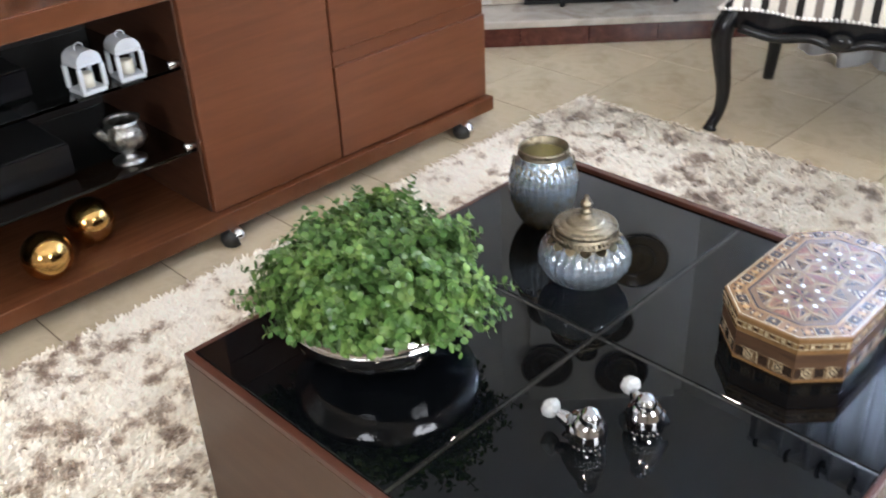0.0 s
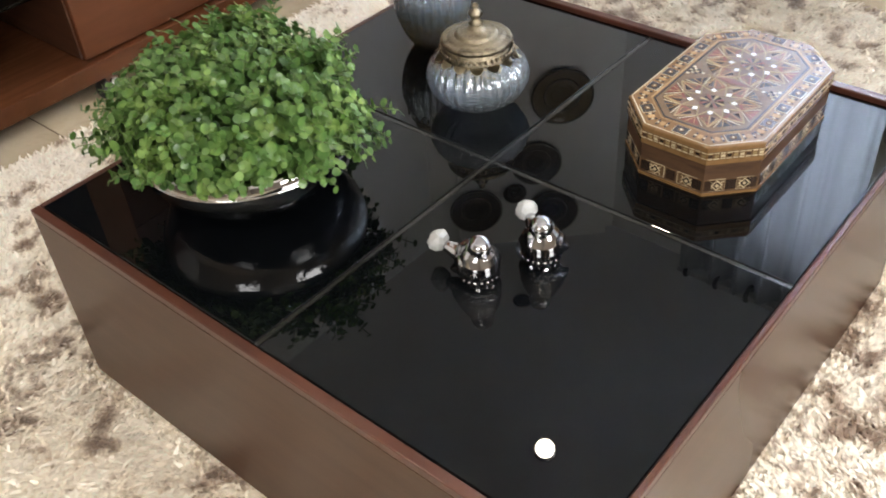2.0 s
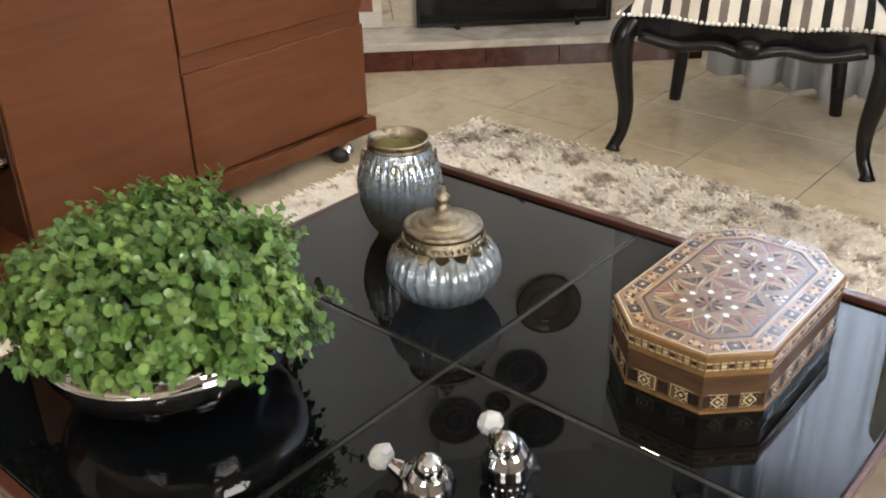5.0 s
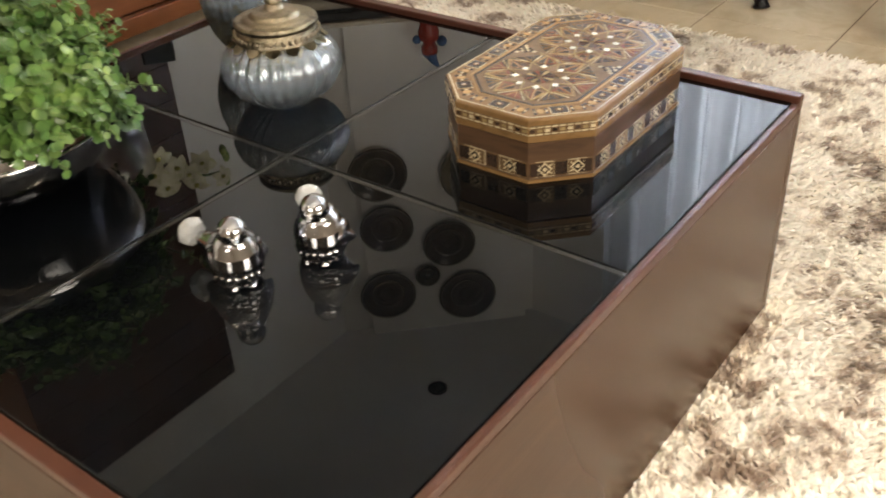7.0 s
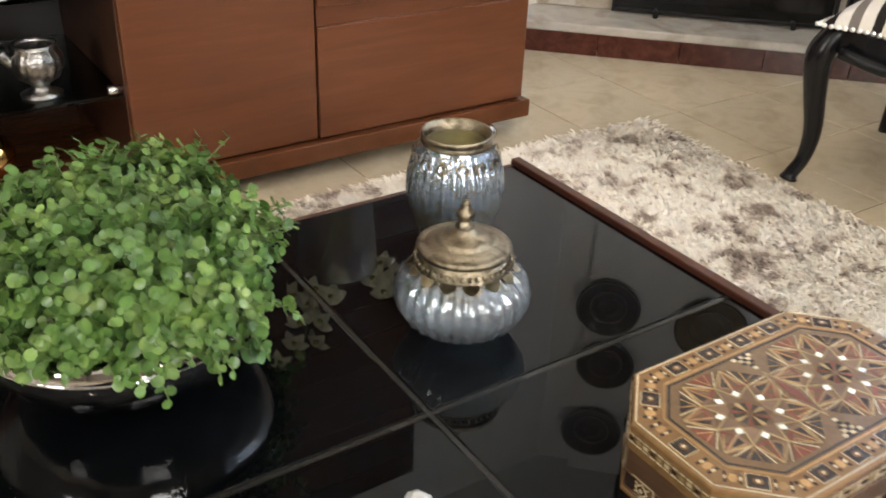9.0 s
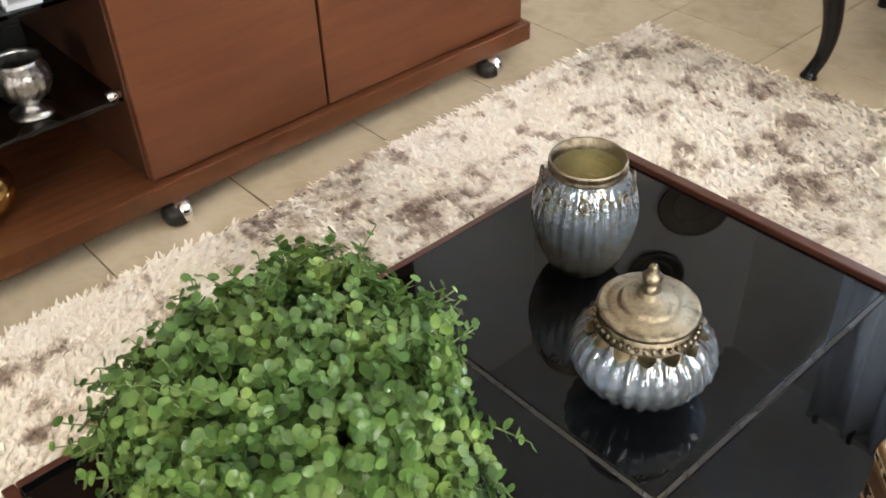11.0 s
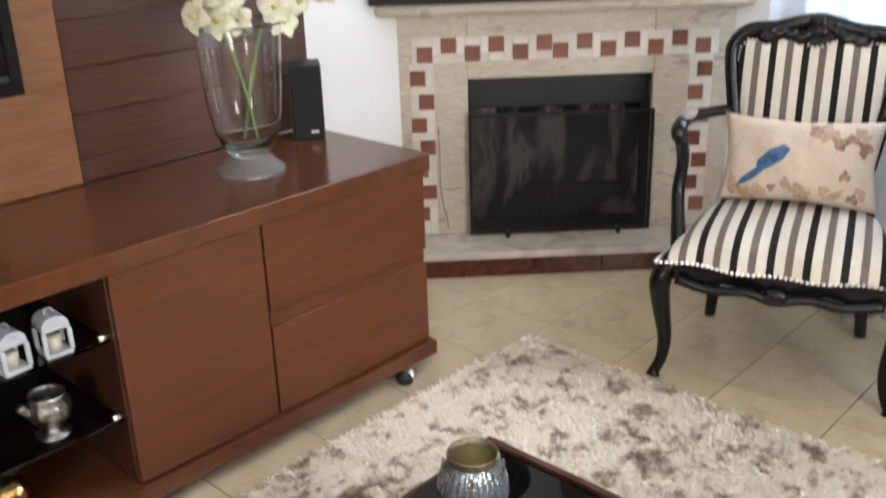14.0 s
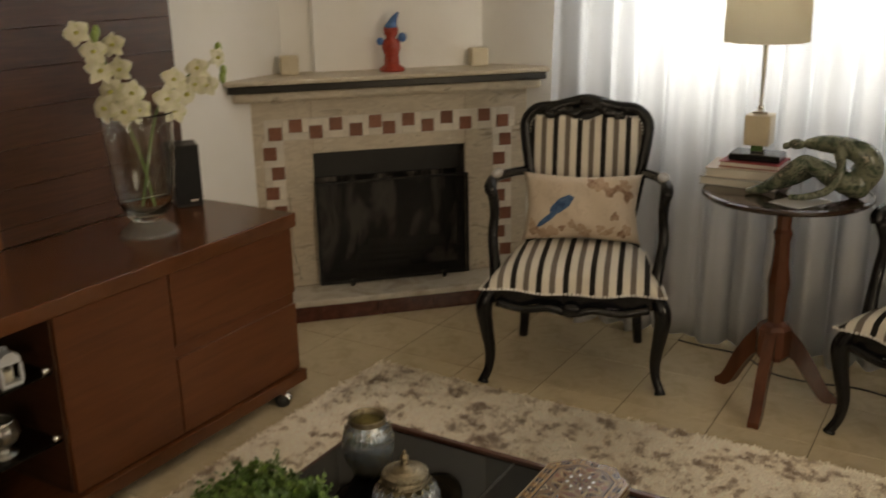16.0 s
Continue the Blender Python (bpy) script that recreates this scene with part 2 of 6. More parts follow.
# ---- the room ----
def slab(name, material, *boxes, label="", category=""):
    bm = bmesh.new()
    for b in boxes:
        box(bm, *b)
    return tagged(part(name, bm, material), label, category, kind="structure")


floor = slab("floor", GROUT, (WEST - 0.2, SOUTH - 0.2, -0.12, EAST + 0.2, NORTH + 0.2, -0.003), label="beige glossy ceramic tile floor with dark joints", category="floor")
slab("ceiling", CEILING, (WEST - 0.2, SOUTH - 0.2, CEIL, EAST + 0.2, NORTH + 0.2, CEIL + 0.12), label="plain white painted ceiling", category="ceiling")
slab("wall_west", WALL, (WEST - 0.15, SOUTH, 0, WEST, NORTH + 0.15, CEIL), label="white painted wall behind the console", category="wall")
WX0, WX1, WZ0, WZ1 = -0.62, 2.15, 1.0, 2.35
slab("wall_north", WALL, (WEST, NORTH, 0, WX0, NORTH + 0.15, CEIL), (WX1, NORTH, 0, EAST, NORTH + 0.15, CEIL),
     (WX0, NORTH, 0, WX1, NORTH + 0.15, WZ0), (WX0, NORTH, WZ1, WX1, NORTH + 0.15, CEIL), label="white painted wall with a wide window", category="wall")
# the two walls out of view close the room in the darkened paint
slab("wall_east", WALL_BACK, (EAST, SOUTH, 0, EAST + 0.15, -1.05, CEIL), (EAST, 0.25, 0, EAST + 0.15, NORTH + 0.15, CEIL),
     (EAST, -1.05, 0, EAST + 0.15, 0.25, 1.0), (EAST, -1.05, 2.1, EAST + 0.15, 0.25, CEIL), label="plain wall out of view, darkened for dim reflections, with a window", category="wall")
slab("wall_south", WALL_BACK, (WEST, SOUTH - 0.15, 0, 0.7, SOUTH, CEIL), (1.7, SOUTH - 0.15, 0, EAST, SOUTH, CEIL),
     (0.7, SOUTH - 0.15, 0, 1.7, SOUTH, 1.0), (0.7, SOUTH - 0.15, 2.1, 1.7, SOUTH, CEIL), label="plain wall out of view, darkened for dim reflections, with a window", category="wall")
DIAG = pose(0, 0, 0, 0, 0, 45)   # local x along the fireplace, local y into the corner
bm = bmesh.new()
box(bm, -0.02, 2.75, 0, 0.99, 2.9, CEIL)
box(bm, 0.135, 2.70, 1.08, 0.905, 2.75, CEIL)
breast = tagged(part("wall_breast", bm, WALL), "white chimney breast across the corner", "wall", kind="structure")
breast.matrix_world = DIAG

# window: frame and panes behind the curtain
FRAME_PAINT = mat("white_window_paint", (0.8, 0.8, 0.8), 0.4, vary=[(0.76, 0.76, 0.76)])
win = tagged(new("window_1"), "wide white framed window behind a sheer curtain", "window", kind="structure")
bm = bmesh.new()
for x in (WX0, WX0 + 0.7, WX0 + 1.4, WX0 + 2.1, WX1 - 0.05):
    box(bm, x, NORTH + 0.07, WZ0, x + 0.05, NORTH + 0.12, WZ1)
box(bm, WX0, NORTH + 0.072, WZ0, WX1, NORTH + 0.118, WZ0 + 0.05)
box(bm, WX0, NORTH + 0.072, WZ1 - 0.05, WX1, NORTH + 0.118, WZ1)
part("window_frame", bm, FRAME_PAINT, win)

# curtain: sheer white cloth in deep folds
CLOTH = bpy.data.materials.new("sheer_white_cloth")
CLOTH.use_nodes = True
cn = CLOTH.node_tree.nodes
cl = CLOTH.node_tree.links.new
d, tr, mx = cn.new("ShaderNodeBsdfDiffuse"), cn.new("ShaderNodeBsdfTranslucent"), cn.new("ShaderNodeMixShader")
d.inputs[0].default_value, tr.inputs[0].default_value = (0.58, 0.57, 0.56, 1), (0.79, 0.825, 0.885, 1)
mx.inputs[0].default_value = 0.5
wv = cn.new("ShaderNodeTexNoise")
wv.inputs["Scale"].default_value = 400
bp = cn.new("ShaderNodeBump")
bp.inputs["Strength"].default_value, bp.inputs["Distance"].default_value = 0.15, 0.001
cl(wv.outputs[0], bp.inputs["Height"]), cl(bp.outputs[0], d.inputs["Normal"])
cl(d.outputs[0], mx.inputs[1]), cl(tr.outputs[0], mx.inputs[2]), cl(mx.outputs[0], cn["Material Output"].inputs[0])


def curtain(x0, x1, seed, label):
    rnd = random.Random(seed)
    top = thing("curtain", Matrix(), label, "curtain")
    nu, nv = 420, 26
    ph = [rnd.uniform(0, 6.28) for _ in range(6)]
    verts, faces = [], []
    for j in range(nv + 1):
        v = j / nv
        z = 0.016 + v * (2.66 - 0.016)
        for i in range(nu + 1):
            x = x0 + (x1 - x0) * i / nu
            s = 62 * x + 1.5 * math.sin(5.1 * x + ph[0]) + 1.1 * math.sin(11.3 * x + ph[1])
            amp = 0.034 + 0.014 * math.sin(6.7 * x + ph[2]) + 0.018 * (1 - v) * (0.5 + 0.5 * math.sin(4.3 * x + ph[3]))
            y = 2.290 + amp * math.sin(s * 0.75) + 0.010 * math.sin(s * 1.9 + ph[4]) * (1 - 0.4 * v) + 0.11 * v
            verts.append((x + 0.012 * math.cos(s * 0.75) * (1 - v), y, z + 0.012 * math.sin(s * 0.37 + ph[5]) * (1 - v) ** 3))
    for j in range(nv):
        for i in range(nu):
            a = j * (nu + 1) + i
            faces.append((a, a + 1, a + nu + 2, a + nu + 1))
    cloth = mesh_part("cloth", verts, faces, CLOTH, top, smooth=True)
    sol = cloth.modifiers.new("thick", "SOLIDIFY")
    sol.thickness = 0.0015
    ring_ = None
    for k in range(int((x1 - x0) / 0.155)):
        m_ = pose(x0 + 0.05 + 0.155 * k, 2.40, 2.655)
        if ring_ is None:
            ring_ = part("curtain_ring", tube([(0, 0.036 * math.cos(a), 0.036 * math.sin(a)) for a in np.linspace(0, 2 * math.pi, 17)], 0.011, 8, caps=False), IRON, top, "dark curtain ring", smooth=True)
            ring_.matrix_local = m_
        else:
            share("curtain_ring", ring_, top, m_)
    part("curtain_rail", cube(x0, 2.38, 2.655, x1, 2.42, 2.685), FRAME_PAINT, top)
    return top


curtain(-0.76, 2.6, 5, "sheer white floor-length curtain hanging in deep folds")

# ---- wooden panelling and television ----
panel = thing("wall_panel", pose(0, 0, 0), "dark brown wooden wall panel of wide horizontal boards", "wall panel")
bm = cube(-1.949, 0.305, 0.713, -1.806, 1.125, 2.40, bevel=0)
part("backing", bm, WOOD_DARK, panel)
zs = [0.7115] + [0.775 + 0.1265 * k for k in range(13)] + [2.40]
for a, b in zip(zs, zs[1:]):
    part("board", cube(-1.8055, 0.302, a + 0.0006, -1.796, 1.13, b - 0.0006, bevel=0.0014), WOOD_DARK, panel)
tvp = thing("television_backboard", pose(0, 0, 0), "amber brown wooden panel behind the television", "wall panel")
part("board", cube(-1.949, -1.35, 0.7125, -1.782, 0.298, 2.40, bevel=0.004), WOOD_LIGHT, tvp)
tv = thing("television", pose(-1.70, 0.15, 1.0), "large flat black television switched off", "television")
part("housing", cube(-0.06, -1.12, 0.005, -0.012, 0, 0.66, bevel=0.012, seg=2), RUBBER, tv)
SCREEN = mat("dark_screen", (0.006, 0.007, 0.009), 0.12, vary=[(0.008, 0.009, 0.011)])
part("screen", cube(-0.0135, -1.09, 0.05, -0.0095, -0.028, 0.635, bevel=0.001), SCREEN, tv)
bm = bmesh.new()
for a in ((-0.014, -1.12, 0.0, 0.0, 0.0, 0.036), (-0.014, -1.12, 0.632, 0.0, 0.0, 0.664), (-0.0142, -1.121, 0.034, -0.001, -1.092, 0.635), (-0.0142, -0.030, 0.034, -0.001, 0.001, 0.635)):
    box(bm, *a, bevel=0.003)
part("bezel", bm, BLACK_PAINT, tv, "glossy black bezel")
RED_LED = bpy.data.materials.new("red_standby_light")
RED_LED.use_nodes = True
RED_LED.node_tree.nodes["Principled BSDF"].inputs["Emission Color"].default_value = (1, 0.03, 0.03, 1)
RED_LED.node_tree.nodes["Principled BSDF"].inputs["Emission Strength"].default_value = 2.5
part("standby_light", ball((0.001, -0.075, 0.018), 0.004, u=8, v=6), RED_LED, tv, "red standby light")
part("wall_mount", cube(-0.084, -0.7, 0.2, -0.06, -0.4, 0.45), IRON, tv)

# ---- console ----
con = thing("tv_console", pose(0, 0, 0), "long low red-brown wooden console on chrome casters", "console")
FX, BX, Y0, Y1 = -1.25, -1.785, -1.25, 1.098   # front of the doors, back, ends
part("top", cube(BX, Y0 - 0.015, 0.660, FX + 0.016, Y1 + 0.014, 0.712, bevel=0.003, seg=2), WOOD_TOP, con)
part("plinth", cube(BX, Y0 - 0.015, 0.042, FX + 0.018, Y1 + 0.016, 0.0885, bevel=0.003, seg=2), WOOD_TOP, con)
part("side_panel", cube(BX, Y1 - 0.02, 0.089, FX - 0.019, Y1, 0.6595), WOOD, con)
part("side_panel", cube(BX, Y0, 0.089, FX - 0.019, Y0 + 0.02, 0.6595), WOOD, con)
# the bay's dividers and back are coloured darker than the fronts
part("divider", cube(BX + 0.02, 0.062, 0.089, FX - 0.019, 0.084, 0.6595), WOOD_DARK, con, "dark wooden inner divider")
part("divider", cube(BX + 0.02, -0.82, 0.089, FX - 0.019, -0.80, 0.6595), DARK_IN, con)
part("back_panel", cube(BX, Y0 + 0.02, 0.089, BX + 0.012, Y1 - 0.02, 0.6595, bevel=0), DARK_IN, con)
part("door", cube(FX - 0.018, 0.064, 0.094, FX, 0.491, 0.654, bevel=0.002), WOOD, con, "plain red-brown wooden door")
part("door", cube(FX - 0.018, Y0, 0.094, FX, -0.80, 0.654, bevel=0.002), WOOD, con, "plain red-brown wooden door")
part("drawer", cube(FX - 0.018, 0.498, 0.405, FX, Y1, 0.654, bevel=0.002), WOOD, con, "wide drawer front with a grip groove below")
part("drawer", cube(FX - 0.018, 0.498, 0.094, FX, Y1, 0.360, bevel=0.002), WOOD, con, "wide drawer front with a grip groove above")
part("grip_groove", cube(FX - 0.018, 0.500, 0.3605, FX - 0.011, Y1 - 0.001, 0.4045, bevel=0), WOOD, con)
for z in (0.487, 0.272):
    sh = part("shelf", cube(BX + 0.03, -0.798, z - 0.008, FX - 0.03, 0.0610, z, bevel=0.001), SHELF_GLASS, con, "smoked glass shelf")
    for y in (0.045, -0.788):
        bm = lathe([(0, 0.0), (0.008, 0.0), (0.0105, 0.003), (0.0105, 0.026), (0.008, 0.030), (0, 0.030)], 14)
        bmesh.ops.transform(bm, verts=bm.verts, matrix=pose(FX - 0.036, y + 0.016 if y > 0 else y - 0.011, z + 0.009, 90 if y > 0 else -90, 0, 0))
        part("shelf_clip", bm, CHROME, sh, "chrome shelf clip", smooth=True)
for y in (0.960, 0.085, -0.75):
    for x in (FX + 0.022, BX + 0.06):
        cs = part("caster", lathe([(0, 0.0415), (0.012, 0.0415), (0.012, 0.040), (0.022, 0.0395), (0.030, 0.03), (0.031, 0.018), (0.026, 0.004), (0.02, 0.0), (0, 0.0)], 20), RUBBER, con, "black ball caster", smooth=True)
        cs.location = (x, y, 0)
        hd = part("hood", ball((0.007, 0.012, 0.024), 0.027, u=18, v=12, scale=(1, 0.8, 0.95)), CHROME, cs, "polished chrome hood", smooth=True)

# ---- fireplace ----
fp = thing("fireplace", DIAG, "corner fireplace of pale travertine with a mosaic border", "fireplace")
bm = bmesh.new()
box(bm, -0.228, 2.58, 0.106, 0.088, 2.75, 1.005, bevel=0.003)
part("jamb", bm, MARBLE, fp)
part("jamb", cube(0.816, 2.58, 0.106, 1.128, 2.75, 1.005), MARBLE, fp)
part("lintel", cube(0.0885, 2.5805, 0.745, 0.8155, 2.75, 1.0045), MARBLE, fp)
part("mantel_moulding", cube(-0.26, 2.49, 1.000, 1.17, 2.75, 1.047, bevel=0.018, seg=3), MARBLE, fp)
part("mantel_band", cube(-0.275, 2.462, 1.0475, 1.183, 2.75, 1.080, bevel=0.004), BLACK_STONE, fp, "black stone band")
part("mantel_shelf", cube(-0.29, 2.445, 1.0805, 1.195, 2.76, 1.102, bevel=0.007, seg=3), MARBLE, fp)
part("hearth_slab", cube(-0.22, 2.355, 0.0765, 1.14, 2.75, 0.1055, bevel=0.006, seg=2), MARBLE_GREY, fp, "pale marble hearth slab with a rounded edge")
for k in range(5):
    part("base_block", cube(-0.21 + 0.268 * k, 2.370, 0.0, -0.21 + 0.268 * k + 0.266, 2.75, 0.0760, bevel=0.001), GRANITE, fp, "dark red granite base block")
for a in ((0.0885, 2.745, 0.106, 0.8155, 2.749, 0.745), (0.0885, 2.60, 0.106, 0.093, 2.7445, 0.744), (0.811, 2.60, 0.106, 0.8155, 2.7445, 0.744), (0.0935, 2.60, 0.1062, 0.8105, 2.7445, 0.109)):
    part("firebox_lining", cube(*a, bevel=0), SOOT_BACK if a[1] > 2.74 else SOOT, fp, "sooty firebox lining")
# added dark block: shade of the firebox throat, over the pale streaks
part("throat_shade", cube(0.0935, 2.64, 0.615, 0.8105, 2.7445, 0.7445, bevel=0.004), RUBBER, fp, "dark block standing in for the shaded throat")
for k in range(4):
    part("log", tube([(0.2 + 0.05 * k, 2.70, 0.145 + 0.035 * k), (0.55 + 0.06 * k, 2.69, 0.15 + 0.03 * k)], 0.032, 10), SOOT, fp, smooth=True)
scr = part("fire_screen", cube(0.085, 2.540, 0.600, 0.820, 2.552, 0.612, bevel=0.002), IRON, fp, "black iron fire screen")
for a in ((0.085, 2.540, 0.112, 0.097, 2.552, 0.5995), (0.808, 2.540, 0.112, 0.820, 2.552, 0.5995), (0.0975, 2.540, 0.112, 0.8075, 2.552, 0.124)):
    part("screen_bar", cube(*a, bevel=0.002), IRON, scr)
for u in (0.235, 0.685):
    part("screen_foot", tube([(u, 2.546, 0.126), (u, 2.525, 0.123), (u, 2.505, 0.115)], [0.007, 0.008, 0.010], 8), IRON, scr, smooth=True)
MESH = bpy.data.materials.new("fine_black_mesh")
MESH.use_nodes = True
mn, ml = MESH.node_tree.nodes, MESH.node_tree.links.new
mt, mm = mn.new("ShaderNodeBsdfTransparent"), mn.new("ShaderNodeMixShader")
mn["Principled BSDF"].inputs["Base Color"].default_value = (0.004, 0.004, 0.005, 1)
mn["Principled BSDF"].inputs["Roughness"].default_value = 0.45
mm.inputs[0].default_value = 0.36
ml(mt.outputs[0], mm.inputs[1]), ml(mn["Principled BSDF"].outputs[0], mm.inputs[2]), ml(mm.outputs[0], mn["Material Output"].inputs[0])
part("screen_mesh", cube(0.0975, 2.545, 0.1245, 0.8075, 2.547, 0.5995, bevel=0), MESH, scr, "fine black wire mesh")
part("crack", tube(spline([(-0.032, 2.5796, 0.56), (-0.030, 2.5796, 0.44), (-0.031, 2.5796, 0.32), (-0.022, 2.5796, 0.24), (-0.008, 2.5796, 0.18), (-0.003, 2.5796, 0.135)], 5), 0.0014, 6), SOOT, fp, "thin dark crack in the stone", smooth=True)
# mosaic border: dark squares stepping up and down (or in and out) among cream strips
for a in ((-0.125, 2.5785, 0.812, 1.051, 2.5803, 0.911), (-0.138, 2.5785, 0.11, -0.043, 2.5798, 0.8115), (0.953, 2.5785, 0.11, 1.049, 2.5798, 0.8115)):
    part("mosaic_bed", cube(*a, bevel=0), MOSAIC_BED, fp, "pale grout bed")
first_of = {}


def mosaic(u, z, w, h):
    """One small tile, w by h, centred at (u, z) on the surround's face."""
    dark = w > 0.05 and h > 0.05
    name = "dark_mosaic_tile" if dark else "mosaic_tile"
    m = pose(u, 2.5785, z)
    if (w, h) in first_of:
        return share(name, first_of[w, h], fp, m)
    ob = part(name, cube(-w / 2, -0.0025, -h / 2, w / 2, 0.001, h / 2, bevel=0.0012), TERRACOTTA if dark else CREAM_TILE, fp)
    ob.matrix_local = m
    first_of[w, h] = ob


STEP, SQ, THIN = 0.0925, 0.0595, 0.0295
row = [(-0.077 + STEP * k, k % 2, k > 0) for k in range(6)] + [(1.004 - STEP * k, k % 2, k < 6) for k in range(7)]
for u, high, strip in row:
    mosaic(u, 0.878 if high else 0.845, SQ, SQ)
    mosaic(u, 0.8305 if high else 0.8925, SQ, THIN)
    if strip:
        gap = u - STEP / 2 if u < 0.42 else u + STEP / 2
        mosaic(gap, 0.878, THIN, SQ)
        mosaic(gap, 0.8305, THIN, THIN)
for k in range(7):
    z = 0.755 - STEP * k
    for inner, outer in ((-0.075, -0.107), (0.985, 1.017)):
        away = k % 2 == 0
        mosaic(outer if away else inner, z, SQ, SQ)
        far = outer + (outer - inner) * 0.47
        near = inner - (outer - inner) * 0.47
        mosaic(near if away else far, z, THIN, SQ)
        if k:
            mosaic(inner, z + STEP / 2, SQ, THIN)
            mosaic(far, z + STEP / 2, THIN, THIN)

# ---- coffee table ----
tb = thing("coffee_table", pose(0, 0, 0), "low square brown lacquered coffee table topped with four black glass panes", "coffee table")
TX0, TX1, TY0, TY1, TZ = -0.464, 0.462, -0.470, 0.468, 0.352
for a in ((TX0, TY0, 0.018, TX1, TY0 + 0.018, 0.337), (TX0, TY1 - 0.018, 0.018, TX1, TY1, 0.337), (TX0, TY0 + 0.0185, 0.018, TX0 + 0.018, TY1 - 0.0185, 0.337), (TX1 - 0.018, TY0 + 0.0185, 0.018, TX1, TY1 - 0.0185, 0.337)):
    part("side_panel", cube(*a, bevel=0.001), TABLE_SIDE, tb, "brown lacquered side panel")
for a in ((TX0 - 0.0005, TY0 - 0.0005, 0.3375, TX1 + 0.0005, TY0 + 0.014, TZ - 0.001), (TX0 - 0.0005, TY1 - 0.016, 0.3375, TX1 + 0.0005, TY1 + 0.0005, TZ + 0.008), (TX0 - 0.0005, TY0 + 0.0145, 0.3375, TX0 + 0.010, TY1 - 0.0165, TZ - 0.001), (TX1 - 0.008, TY0 + 0.0145, 0.3375, TX1 + 0.0005, TY1 - 0.0165, TZ - 0.001)):
    part("rim", cube(*a, bevel=0.002, seg=2), TABLE_RIM, tb, "dark red-brown wooden rim")
part("top_board", cube(TX0 + 0.0185, TY0 + 0.0185, 0.325, TX1 - 0.0185, TY1 - 0.0185, 0.3415, bevel=0), DARK_IN, tb)
# strips added in the joints to carry the bevels' painted sheen
for a in ((-0.0030, TY0 + 0.015, 0.342, 0.0030, TY1 - 0.017, TZ - 0.0010), (TX0 + 0.0105, -0.0030, 0.342, -0.0032, 0.0030, TZ - 0.0012), (0.0032, -0.0030, 0.342, TX1 - 0.0085, 0.0030, TZ - 0.0012)):
    part("joint_sheen", cube(*a, bevel=0), BEVEL_SHEEN, tb, "slim grey strip standing in for the sheen of the pane bevels")
for x0, x1 in ((TX0 + 0.0105, -0.0034), (0.0034, TX1 - 0.0085)):
    for y0, y1 in ((TY0 + 0.015, -0.0034), (0.0034, TY1 - 0.017)):
        part("glass_pane", cube(x0, y0, 0.342, x1, y1, TZ, bevel=0.0020, seg=4), BLACK_GLASS, tb, "glossy black glass pane")

# ---- rug: a shaggy sheet of tufts ----
RUG = bpy.data.materials.new("shaggy_cream_pile")
RUG.use_nodes = True
rn, rl = RUG.node_tree.nodes, RUG.node_tree.links.new
rb = rn["Principled BSDF"]
rb.inputs["Roughness"].default_value, rb.inputs["Specular IOR Level"].default_value = 0.75, 0.2
rb.inputs["Sheen Weight"].default_value = 0.25
rc = rn.new("ShaderNodeTexCoord")
r1, r2, r3 = rn.new("ShaderNodeTexNoise"), rn.new("ShaderNodeTexNoise"), rn.new("ShaderNodeMath")
r1.inputs["Scale"].default_value, r1.inputs["Detail"].default_value, r1.inputs["Roughness"].default_value = 8.6, 7, 0.64
r1.inputs["Distortion"].default_value = 0.5
r2.inputs["Scale"].default_value, r2.inputs["Detail"].default_value = 32, 4
rl(rc.outputs["Object"], r1.inputs["Vector"]), rl(rc.outputs["Object"], r2.inputs["Vector"])
r3.operation = "MULTIPLY_ADD"
r3.inputs[1].default_value = 0.5
rl(r2.outputs[0], r3.inputs[0]), rl(r1.outputs[0], r3.inputs[2])
rr = rn.new("ShaderNodeValToRGB")
e = rr.color_ramp.elements
e[0].position, e[0].color = 0.55, (0.25, 0.175, 0.13, 1)
e[1].position, e[1].color = 0.765, (0.97, 0.91, 0.80, 1)
for q_, c_ in ((0.62, (0.40, 0.31, 0.24)), (0.672, (0.63, 0.535, 0.43)), (0.712, (0.87, 0.79, 0.67))):
    e.new(q_).color = (*c_, 1)
rl(r3.outputs[0], rr.inputs[0])
rg, rh, rm = rn.new("ShaderNodeNewGeometry"), rn.new("ShaderNodeHueSaturation"), rn.new("ShaderNodeMapRange")
rm.inputs["To Min"].default_value, rm.inputs["To Max"].default_value = 0.95, 1.11
rl(rg.outputs["Random Per Island"], rm.inputs[0]), rl(rm.outputs[0], rh.inputs["Value"]), rl(rr.outputs[0], rh.inputs["Color"]), rl(rh.outputs[0], rb.inputs["Base Color"])
RX0, RX1, RY0, RY1 = -1.115, 1.35, -1.75, 1.435
rug = thing("rug", pose(0, 0, 0), "shaggy cream rug mottled with brown and taupe", "rug")
part("backing", cube(RX0 + 0.01, RY0 + 0.01, 0.001, RX1 - 0.01, RY1 - 0.01, 0.013, bevel=0.002), RUG, rug)


